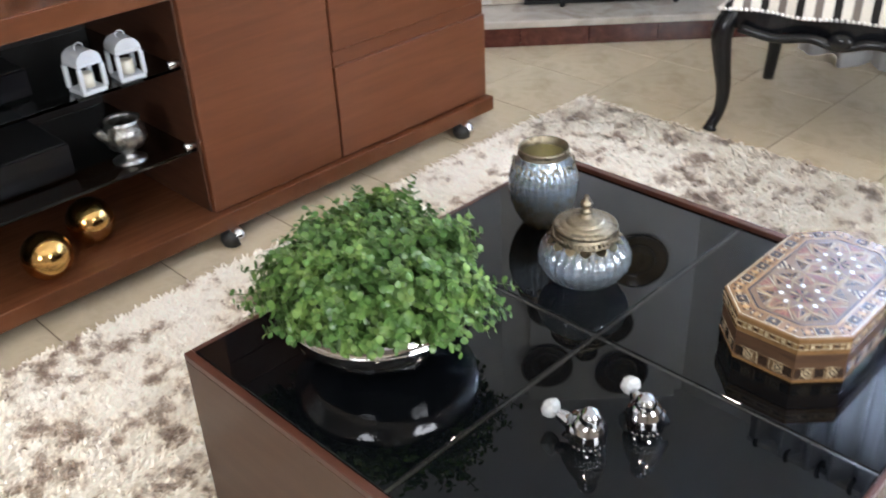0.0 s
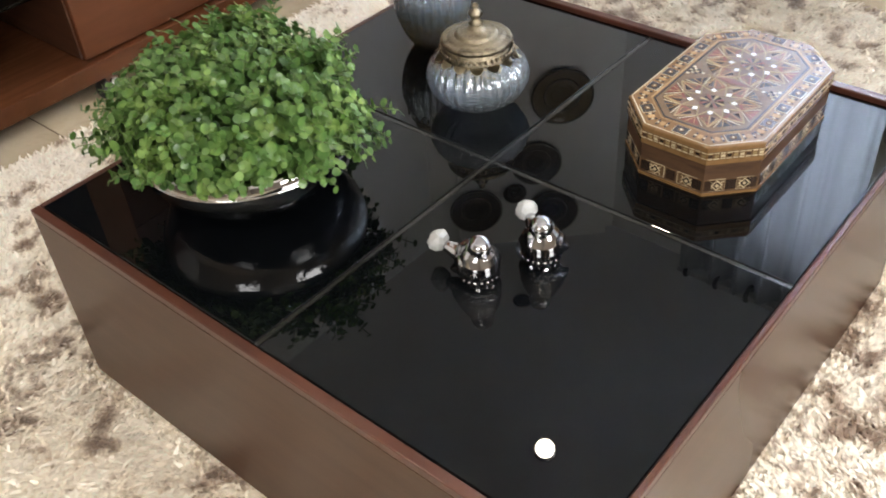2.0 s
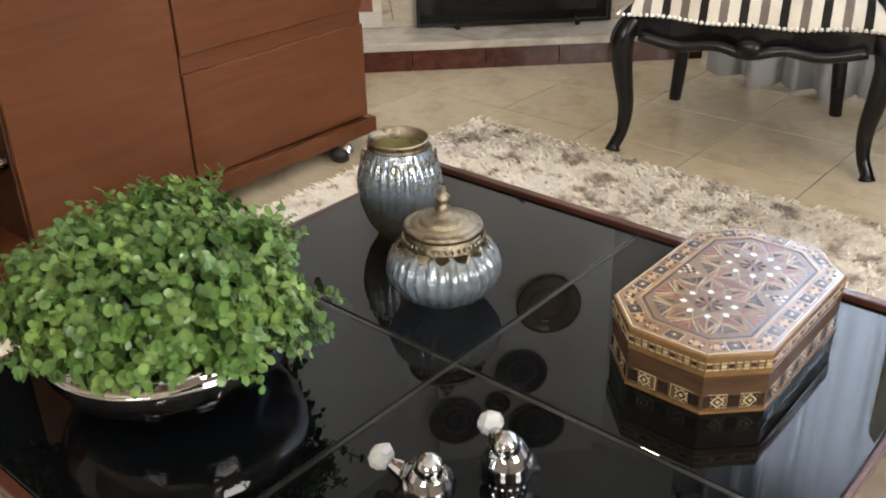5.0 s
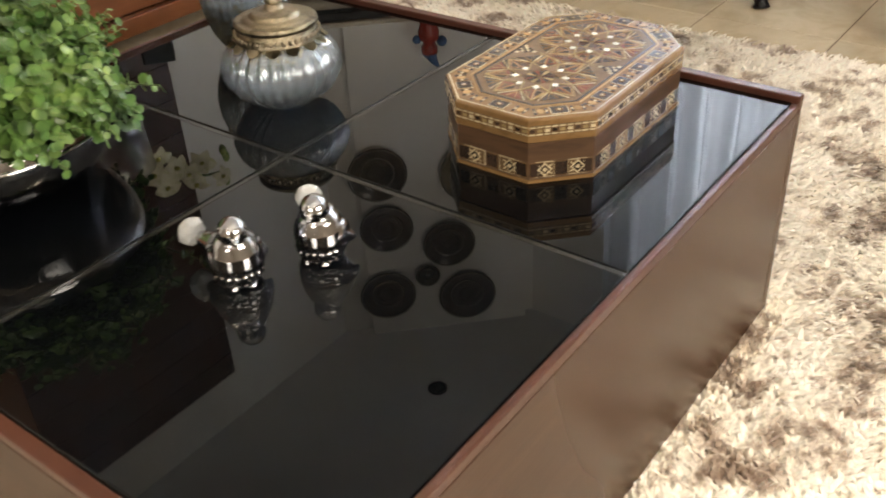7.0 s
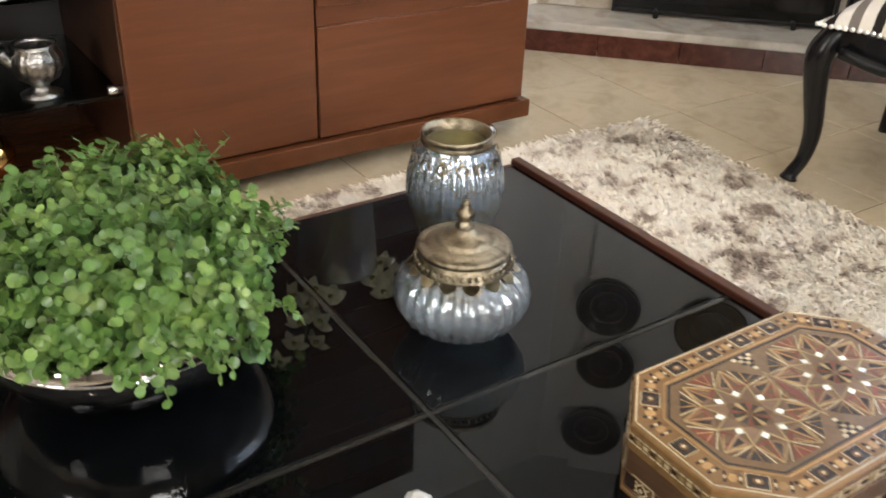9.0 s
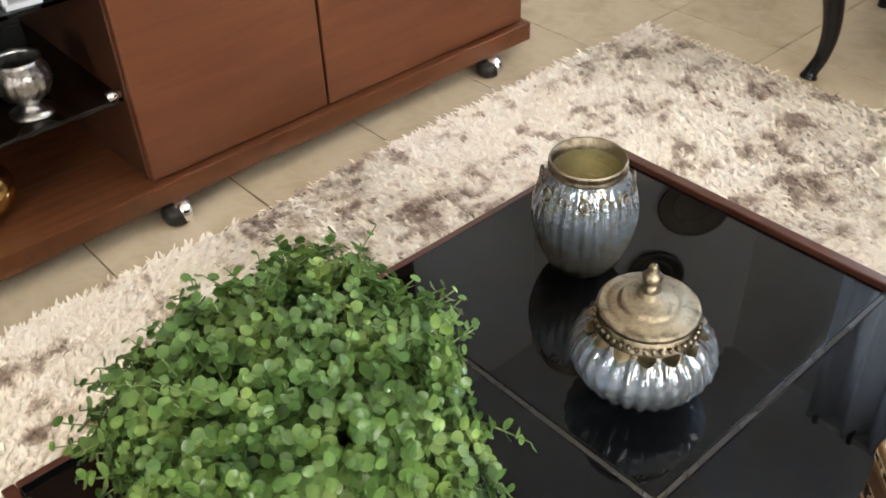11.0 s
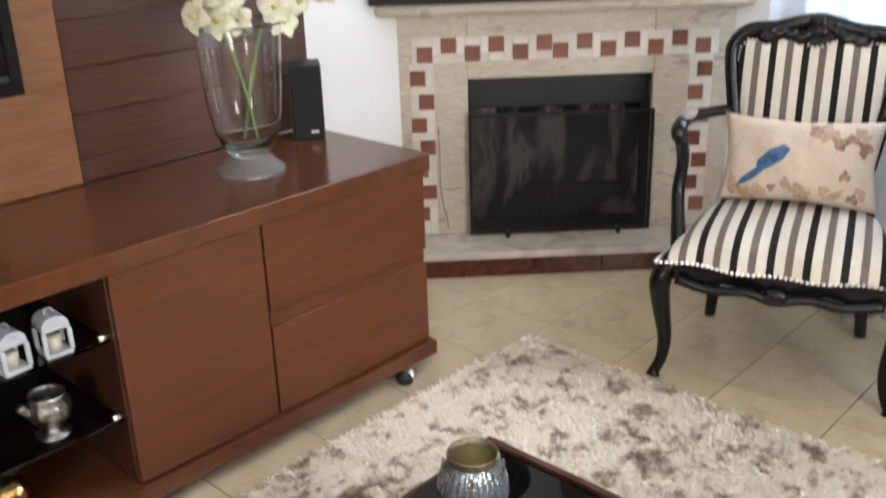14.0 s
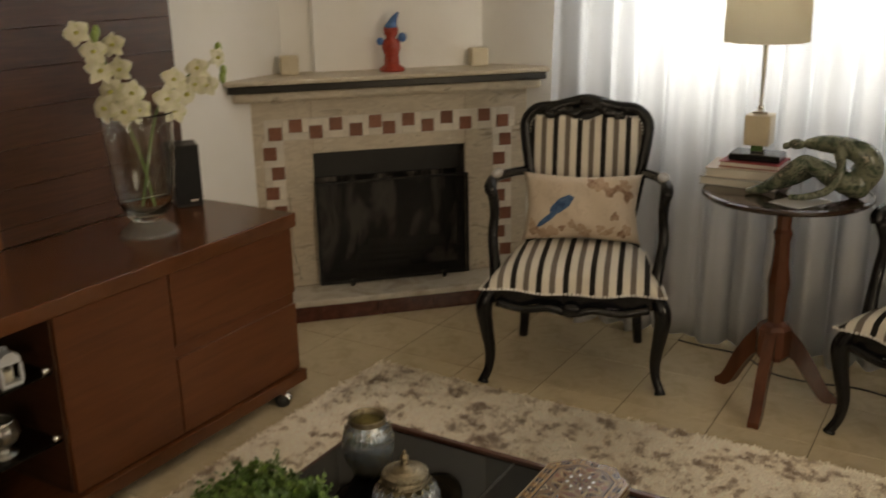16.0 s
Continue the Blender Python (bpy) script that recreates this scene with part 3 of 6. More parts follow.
def pile(step, seed):
    """Tufts: each a small bent leaf of three quads, leaning at random; none under the table."""
    g = np.random.default_rng(seed)
    xs, ys = np.meshgrid(np.arange(RX0, RX1, step), np.arange(RY0, RY1, step))
    p = np.stack([xs.ravel(), ys.ravel()], 1) + g.uniform(-0.5, 0.5, (xs.size, 2)) * step
    under = (p[:, 0] > TX0 + 0.02) & (p[:, 0] < TX1 - 0.02) & (p[:, 1] > TY0 + 0.02) & (p[:, 1] < TY1 - 0.02)
    p = p[~under]
    n = len(p)
    swirl = 1.6 * np.sin(3.1 * p[:, 0] + 1.3 * np.sin(2.3 * p[:, 1])) + 1.4 * np.cos(2.7 * p[:, 1] + 0.7)
    a = swirl + g.normal(0, 0.9, n)
    face = a + np.pi / 2 + g.normal(0, 0.25, n)
    h, w, lean = g.uniform(0.007, 0.017, n), g.uniform(0.0022, 0.0042, n), g.uniform(0.009, 0.024, n)
    inside = ~((p[:, 0] > TX0 - 0.03) & (p[:, 0] < TX1 + 0.03) & (p[:, 1] > TY0 - 0.03) & (p[:, 1] < TY1 + 0.03))
    lean = np.where(inside, lean, 0.003)
    dx, dy, fx, fy = np.cos(a), np.sin(a), np.cos(face), np.sin(face)
    rows = []
    for k, (up, out, wide) in enumerate(((0.0, 0.0, 1.0), (0.55, 0.3, 1.05), (0.9, 0.75, 0.8), (1.0, 1.15, 0.25))):
        z = 0.008 + h * up
        cx, cy = p[:, 0] + dx * lean * out, p[:, 1] + dy * lean * out
        for s in (-1, 1):
            rows.append(np.stack([cx + s * fx * w * wide, cy + s * fy * w * wide, z], 1))
    v = np.stack(rows, 1).reshape(-1, 3)
    base = np.arange(n)[:, None] * 8
    f = np.concatenate([base + [0, 1, 3, 2], base + [2, 3, 5, 4], base + [4, 5, 7, 6]])
    me = bpy.data.meshes.new("pile")
    me.vertices.add(len(v)), me.loops.add(f.size), me.polygons.add(len(f))
    me.vertices.foreach_set("co", v.ravel().astype(np.float32))
    me.loops.foreach_set("vertex_index", f.ravel().astype(np.int32))
    me.polygons.foreach_set("loop_start", np.arange(0, f.size, 4, dtype=np.int32))
    me.update(calc_edges=True)
    me.materials.append(RUG)
    ob = new("pile", me)
    ob.parent = rug
    return tagged(ob, "long soft cream and brown pile", kind="stuff")


pile(0.0052, 3)

# ---- more materials ----
STRIPE = bpy.data.materials.new("striped_upholstery")
STRIPE.use_nodes = True
sn, sl = STRIPE.node_tree.nodes, STRIPE.node_tree.links.new
sn["Principled BSDF"].inputs["Roughness"].default_value = 0.7
sn["Principled BSDF"].inputs["Specular IOR Level"].default_value = 0.25
sc, sx, sa, sf = sn.new("ShaderNodeTexCoord"), sn.new("ShaderNodeSeparateXYZ"), sn.new("ShaderNodeMath"), sn.new("ShaderNodeMath")
sa.operation, sf.operation = "MULTIPLY_ADD", "FRACT"
sa.inputs[1].default_value, sa.inputs[2].default_value = 1 / 0.094, 0.63
sl(sc.outputs["Object"], sx.inputs[0]), sl(sx.outputs[0], sa.inputs[0]), sl(sa.outputs[0], sf.inputs[0])
sr = sn.new("ShaderNodeValToRGB")
sr.color_ramp.interpolation = "CONSTANT"
se = sr.color_ramp.elements
se[0].position, se[0].color = 0.0, (0.70, 0.655, 0.57, 1)
se[1].position, se[1].color = 0.28, (0.012, 0.010, 0.009, 1)
for p_, c_ in ((0.50, (0.70, 0.655, 0.57, 1)), (0.78, (0.175, 0.145, 0.125, 1))):
    q_ = se.new(p_)
    q_.color = c_
sl(sf.outputs[0], sr.inputs[0])
sw, sh_, sm = sn.new("ShaderNodeTexNoise"), sn.new("ShaderNodeHueSaturation"), sn.new("ShaderNodeMapRange")
sw.inputs["Scale"].default_value, sw.inputs["Detail"].default_value = 300, 2
sm.inputs["To Min"].default_value, sm.inputs["To Max"].default_value = 0.85, 1.12
sl(sc.outputs["Object"], sw.inputs["Vector"]), sl(sw.outputs[0], sm.inputs[0]), sl(sm.outputs[0], sh_.inputs["Value"])
sl(sr.outputs[0], sh_.inputs["Color"]), sl(sh_.outputs[0], sn["Principled BSDF"].inputs["Base Color"])
NAIL = mat("steel_nail", (0.75, 0.73, 0.69), 0.3, 0.6)
LINEN = mat("cream_linen", (0.56, 0.46, 0.365), 0.85, vary=[(0.64, 0.54, 0.44), (0.60, 0.50, 0.40)], scale=30, bump=0.2, bump_scale=500, spec=0.15)
PRINT_BROWN = mat("brown_print", (0.36, 0.235, 0.165), 0.85, vary=[(0.52, 0.39, 0.29), (0.40, 0.27, 0.19)], scale=60, bump=0.15, bump_scale=500, spec=0.15)
PRINT_DARK = mat("dark_brown_print", (0.19, 0.11, 0.075), 0.85, vary=[(0.34, 0.22, 0.16), (0.48, 0.36, 0.27)], scale=45, bump=0.15, bump_scale=500, spec=0.15)
PRINT_BLUE = mat("blue_print", (0.035, 0.075, 0.16), 0.85, vary=[(0.07, 0.14, 0.28), (0.12, 0.20, 0.34)], scale=50, bump=0.15, bump_scale=500, spec=0.15)
PAD_WHITE = mat("worn_white_pad", (0.42, 0.40, 0.37), 0.6, vary=[(0.26, 0.24, 0.22), (0.60, 0.58, 0.54)], scale=40)
MAHOGANY = mat("polished_mahogany", (0.060, 0.018, 0.010), 0.25, vary=[(0.10, 0.032, 0.016), (0.13, 0.045, 0.022)], scale=8, stretch=(1, 1, 0.15), bump=0.03, rough_vary=0.06)
DARK_TOP = mat("dark_polished_top", (0.018, 0.010, 0.008), 0.12, vary=[(0.035, 0.018, 0.012)], scale=6, stretch=(1, 6, 1))
SHADE = bpy.data.materials.new("cream_lamp_shade")
SHADE.use_nodes = True
hn, hl = SHADE.node_tree.nodes, SHADE.node_tree.links.new
hd_, ht, hm = hn.new("ShaderNodeBsdfDiffuse"), hn.new("ShaderNodeBsdfTranslucent"), hn.new("ShaderNodeMixShader")
hnz, hr = hn.new("ShaderNodeTexNoise"), hn.new("ShaderNodeValToRGB")
hnz.inputs["Scale"].default_value = 120
hr.color_ramp.elements[0].color, hr.color_ramp.elements[1].color = (0.91, 0.86, 0.75, 1), (0.94, 0.90, 0.80, 1)
hl(hnz.outputs[0], hr.inputs[0]), hl(hr.outputs[0], hd_.inputs[0]), hl(hr.outputs[0], ht.inputs[0])
hm.inputs[0].default_value = 0.88
hl(hd_.outputs[0], hm.inputs[1]), hl(ht.outputs[0], hm.inputs[2]), hl(hm.outputs[0], hn["Material Output"].inputs[0])
CREAM_STONE = mat("cream_onyx", (0.60, 0.52, 0.38), 0.3, vary=[(0.68, 0.60, 0.46)], scale=20, rough_vary=0.08)
GREEN_STONE = mat("mottled_green_stone", (0.010, 0.015, 0.010), 0.22, vary=[(0.055, 0.078, 0.052), (0.15, 0.16, 0.115), (0.032, 0.044, 0.034), (0.33, 0.30, 0.23)], scale=20, bump=0.1, bump_scale=40)
SILVER_OLD = mat("antique_silver", (0.095, 0.076, 0.050), 0.34, 1.0, vary=[(0.33, 0.285, 0.205), (0.22, 0.185, 0.13)], scale=34, bump=0.42, bump_scale=240, rough_vary=0.08)


def silvered_glass(name, base, fleck, low, high, top, metal, clear):
    """Silvered glass whose coating is flecked and worn through to gold, more so from height low up to high."""
    m = mat(name, base, 0.05, metal, bump=0.10 if clear else 0.32, bump_scale=150, glass=clear)
    n, lk = m.node_tree.nodes, m.node_tree.links.new
    b = n["Principled BSDF"]
    co, sep = n.new("ShaderNodeTexCoord"), n.new("ShaderNodeSeparateXYZ")
    lk(co.outputs["Object"], sep.inputs[0])
    wear = n.new("ShaderNodeMapRange")
    wear.inputs["From Min"].default_value, wear.inputs["From Max"].default_value = low, high
    wear.inputs["To Min"].default_value, wear.inputs["To Max"].default_value = -0.20 if clear else -0.09, top
    lk(sep.outputs["Z"], wear.inputs[0])
    big, fine, add = n.new("ShaderNodeTexNoise"), n.new("ShaderNodeTexNoise"), n.new("ShaderNodeMath")
    big.inputs["Scale"].default_value, big.inputs["Detail"].default_value = 60, 5
    fine.inputs["Scale"].default_value, fine.inputs["Detail"].default_value = 270, 3
    lk(co.outputs["Object"], big.inputs["Vector"]), lk(co.outputs["Object"], fine.inputs["Vector"])
    add.operation = "MULTIPLY_ADD"
    add.inputs[1].default_value = 0.8
    part_big = n.new("ShaderNodeMath")
    part_big.operation = "MULTIPLY_ADD"
    part_big.inputs[1].default_value, part_big.inputs[2].default_value = 0.35, 0.2
    lk(big.outputs[0], part_big.inputs[0]), lk(fine.outputs[0], add.inputs[0]), lk(part_big.outputs[0], add.inputs[2])
    tot = n.new("ShaderNodeMath")
    lk(add.outputs[0], tot.inputs[0]), lk(wear.outputs[0], tot.inputs[1])
    ramp = n.new("ShaderNodeValToRGB")
    e_ = ramp.color_ramp.elements
    e_[0].position, e_[0].color = 0.70, (*base, 1)
    e_[1].position, e_[1].color = 0.90, (0.035, 0.030, 0.020, 1)
    e_.new(0.755).color = tuple(0.6 * q for q in base) + (1,)
    e_.new(0.80).color = (*fleck, 1)
    lk(tot.outputs[0], ramp.inputs[0]), lk(ramp.outputs[0], b.inputs["Base Color"])
    if clear:   # the coating itself is metal, the glass between is clear
        mask = n.new("ShaderNodeMapRange")
        mask.inputs["From Min"].default_value, mask.inputs["From Max"].default_value = 0.745, 0.79
        mask.inputs["To Min"].default_value, mask.inputs["To Max"].default_value = metal, 0.95
        lk(tot.outputs[0], mask.inputs[0]), lk(mask.outputs[0], b.inputs["Metallic"])
    return m


MERCURY = silvered_glass("mercury_glass", (0.36, 0.43, 0.51), (0.46, 0.39, 0.21), 0.085, 0.01, 0.06, 0.75, 0.0)
JAR_GLASS = silvered_glass("ribbed_silvered_glass", (0.80, 0.87, 0.93), (0.52, 0.45, 0.27), 0.060, 0.085, 0.02, 0.10, 0.92)
SILVER_CUP = mat("embossed_grey_silver", (0.16, 0.155, 0.145), 0.28, 1.0, vary=[(0.46, 0.45, 0.43), (0.30, 0.29, 0.275)], scale=40, bump=0.5, bump_scale=120)
SPECKLE = mat("gold_speckled_lining", (0.50, 0.46, 0.30), 0.22, 0.8, vary=[(0.80, 0.76, 0.55), (0.26, 0.23, 0.15)], scale=110, bump=0.4, bump_scale=160)
GILT = mat("worn_gilt_metal", (0.30, 0.25, 0.155), 0.34, 0.3, vary=[(0.48, 0.41, 0.27), (0.38, 0.32, 0.21)], scale=60, bump=0.3, bump_scale=220)
RIM_CHROME = mat("rim_chrome", (0.40, 0.39, 0.385), 0.05, 1.0, bump=0.06, bump_scale=20)
HAMMERED = mat("hammered_chrome", (0.55, 0.55, 0.56), 0.03, 1.0, bump=0.30, bump_scale=55)
CHROME_FIG = mat("smooth_chrome", (0.50, 0.50, 0.51), 0.03, 1.0, bump=0.14, bump_scale=60)
CRYSTAL = mat("frosted_crystal", (0.90, 0.91, 0.90), 0.16, glass=0.55, vary=[(0.80, 0.82, 0.80)], scale=60)
GOLD = mat("polished_gold", (0.72, 0.45, 0.16), 0.14, 1.0, vary=[(0.60, 0.36, 0.12)], scale=12, bump=0.06)
LEAF = mat("small_green_leaf", (0.050, 0.115, 0.033), 0.33, vary=[(0.098, 0.189, 0.047), (0.212, 0.318, 0.082)], scale=22, spec=0.45, island=0.28)
ln, ll = LEAF.node_tree.nodes, LEAF.node_tree.links.new
thin, mix_thin = ln.new("ShaderNodeBsdfTranslucent"), ln.new("ShaderNodeMixShader")
thin.inputs[0].default_value = (0.16, 0.34, 0.05, 1)
mix_thin.inputs[0].default_value = 0.12
ll(ln["Principled BSDF"].outputs[0], mix_thin.inputs[1]), ll(thin.outputs[0], mix_thin.inputs[2]), ll(mix_thin.outputs[0], ln["Material Output"].inputs[0])
STEM = mat("green_stem", (0.10, 0.16, 0.05), 0.5, vary=[(0.15, 0.22, 0.07)])
BUD = mat("pale_green_bud", (0.24, 0.36, 0.09), 0.45, vary=[(0.34, 0.44, 0.14)], scale=30)
PETAL = mat("white_petal", (0.68, 0.66, 0.48), 0.5, vary=[(0.77, 0.75, 0.61), (0.58, 0.60, 0.33)], scale=40, spec=0.25)
LIP = mat("yellow_green_lip", (0.55, 0.50, 0.12), 0.5, vary=[(0.42, 0.48, 0.14)], scale=60)
BOX_WOOD = mat("polished_golden_wood", (0.135, 0.074, 0.029), 0.18, vary=[(0.20, 0.115, 0.047), (0.165, 0.093, 0.037)], scale=14, stretch=(4, 1, 4), coat=0.6)
BOX_SIDE = mat("dark_golden_wood", (0.050, 0.028, 0.016), 0.38, spec=0.3, vary=[(0.085, 0.047, 0.026), (0.066, 0.037, 0.021)], scale=14, stretch=(1, 1, 6))
INLAY = {k: mat(k + "_inlay", c, 0.26, vary=[tuple(min(1, q * 1.35) for q in c)], scale=120, coat=0.35, per=0.22) for k, c in
         {"dark": (0.030, 0.018, 0.012), "ivory": (0.42, 0.34, 0.215), "olive": (0.25, 0.18, 0.085), "mauve": (0.135, 0.082, 0.048), "red": (0.13, 0.042, 0.026), "brown": (0.105, 0.062, 0.030), "gold": (0.29, 0.175, 0.075), "pearl": (0.80, 0.76, 0.66), "tan": (0.105, 0.066, 0.034)}.items()}
DARK_GLAZE = mat("dark_brown_glaze", (0.05, 0.038, 0.028), 0.14, vary=[(0.10, 0.07, 0.045)], scale=12, bump=0.1)
PLATE_RING = mat("grey_brown_glaze_ring", (0.15, 0.13, 0.105), 0.12, vary=[(0.22, 0.19, 0.15)], scale=20, bump=0.1)
AMBER_GLAZE = mat("amber_glaze", (0.17, 0.12, 0.065), 0.10, vary=[(0.30, 0.23, 0.13)], scale=12, bump=0.1)
BOOK_RED = mat("red_book_cloth", (0.22, 0.02, 0.025), 0.5, vary=[(0.27, 0.03, 0.035)])
BOOK_TAN = mat("tan_book_cover", (0.40, 0.33, 0.27), 0.5, vary=[(0.46, 0.39, 0.32)])
BOOK_GREY = mat("grey_book_cover", (0.30, 0.30, 0.29), 0.45, vary=[(0.36, 0.36, 0.35)])
PAPER = mat("book_paper", (0.66, 0.63, 0.56), 0.8, vary=[(0.58, 0.55, 0.48)], scale=40, stretch=(1, 1, 30))
WHITE_METAL = mat("white_painted_metal", (0.60, 0.63, 0.66), 0.4, vary=[(0.54, 0.56, 0.59)], scale=20)
CANDLE = mat("ivory_wax", (0.72, 0.68, 0.56), 0.5, vary=[(0.76, 0.72, 0.62)])
PAINT_RED = mat("red_glazed_paint", (0.28, 0.025, 0.02), 0.2, vary=[(0.40, 0.05, 0.03), (0.20, 0.015, 0.015)], scale=40)
PAINT_BLUE = mat("blue_glazed_paint", (0.05, 0.13, 0.33), 0.2, vary=[(0.09, 0.2, 0.42)], scale=40)
GRILLE = mat("black_speaker_cloth", (0.010, 0.010, 0.011), 0.85, vary=[(0.016, 0.016, 0.017)], scale=200, bump=0.2, bump_scale=600)
LAMP_GLOW = bpy.data.materials.new("lit_lamp_glass")
LAMP_GLOW.use_nodes = True
LAMP_GLOW.node_tree.nodes["Principled BSDF"].inputs["Emission Color"].default_value = (1, 0.88, 0.70, 1)
LAMP_GLOW.node_tree.nodes["Principled BSDF"].inputs["Emission Strength"].default_value = 30

# ---- ceiling spots and wall plates ----
def ceiling_spot(x, y, lit, label):
    t = thing("ceiling_spot", pose(x, y, CEIL), label, "ceiling light", "recessed ceiling spots")
    part("trim_ring", lathe([(0.030, -0.001), (0.046, -0.001), (0.046, -0.006), (0.040, -0.010), (0.032, -0.008), (0.030, -0.001)], 28), CHROME if lit else IRON, t, smooth=True)
    part("lens", lathe([(0, -0.004), (0.031, -0.004), (0.031, -0.002), (0, -0.002)], 24), LAMP_GLOW if lit else RUBBER, t)


for x, y in SPOTS:
    ceiling_spot(x, y, True, "small round lit spot set into the ceiling")
for x, y in ((2.05, -0.55), (2.40, -0.55), (2.05, -0.95), (2.40, -0.95), (2.05, -1.35), (2.40, -1.35), (1.25, -2.35), (1.60, -2.35), (1.25, -2.70), (1.60, -2.70), (0.30, -2.60), (-0.05, -2.60)):
    ceiling_spot(x, y, True, "small round lit spot set into the ceiling")
ceiling_spot(-1.31, 1.86, False, "small round dark unlit spot set into the ceiling")


def wall_plate(u, z, r, material, label):
    m = DIAG @ pose(u, 2.699, z, 90, 0, 0)
    t = thing("wall_plate", m, label, "plate", "plates on the chimney breast")
    part("dish", lathe([(0, 0.008), (r * 0.25, 0.008), (r * 0.29, 0.011), (r * 0.33, 0.008), (r * 0.56, 0.007), (r * 0.62, 0.013), (r * 0.68, 0.014), (r * 0.90, 0.026), (r, 0.030), (r, 0.027), (r * 0.6, 0.004), (0, 0.001)], 40), material, t, smooth=True)
    for q in (0.985, 0.60):
        part("rim_ring", lathe([(r * (q - 0.07), 0.0155 + 0.017 * (q > 0.9)), (r * (q - 0.035), 0.018 + 0.017 * (q > 0.9)), (r * q, 0.0155 + 0.017 * (q > 0.9)), (r * (q - 0.035), 0.005 + 0.021 * (q > 0.9)), (r * (q - 0.07), 0.0155 + 0.017 * (q > 0.9))], 40), PLATE_RING, t, smooth=True)


for u, z, r, k in ((0.22, 2.55, 0.135, 0), (0.61, 2.605, 0.140, 0), (0.42, 2.46, 0.060, 0), (0.53, 2.29, 0.125, 0), (0.24, 2.17, 0.125, 0), (0.65, 1.92, 0.150, 1), (0.22, 1.88, 0.135, 0)):
    wall_plate(u, z, r, AMBER_GLAZE if k else DARK_GLAZE, "round amber glazed decorative wall plate" if k else "round dark brown glazed decorative wall plate")

# ---- armchairs ----
def pillow_z(u, v, power=3.0):
    return (1 - abs(u) ** power) ** 0.55 * (1 - abs(v) ** power) ** 0.55


def sheet(nx, ny, f, bm=None, thick=None):
    """A grid of points f(u, v), u and v from -1 to 1."""
    bm = bm or bmesh.new()
    g = [[bm.verts.new(f(-1 + 2 * i / nx, -1 + 2 * j / ny)) for i in range(nx + 1)] for j in range(ny + 1)]
    for j in range(ny):
        for i in range(nx):
            bm.faces.new((g[j][i], g[j][i + 1], g[j + 1][i + 1], g[j + 1][i]))
    return bm


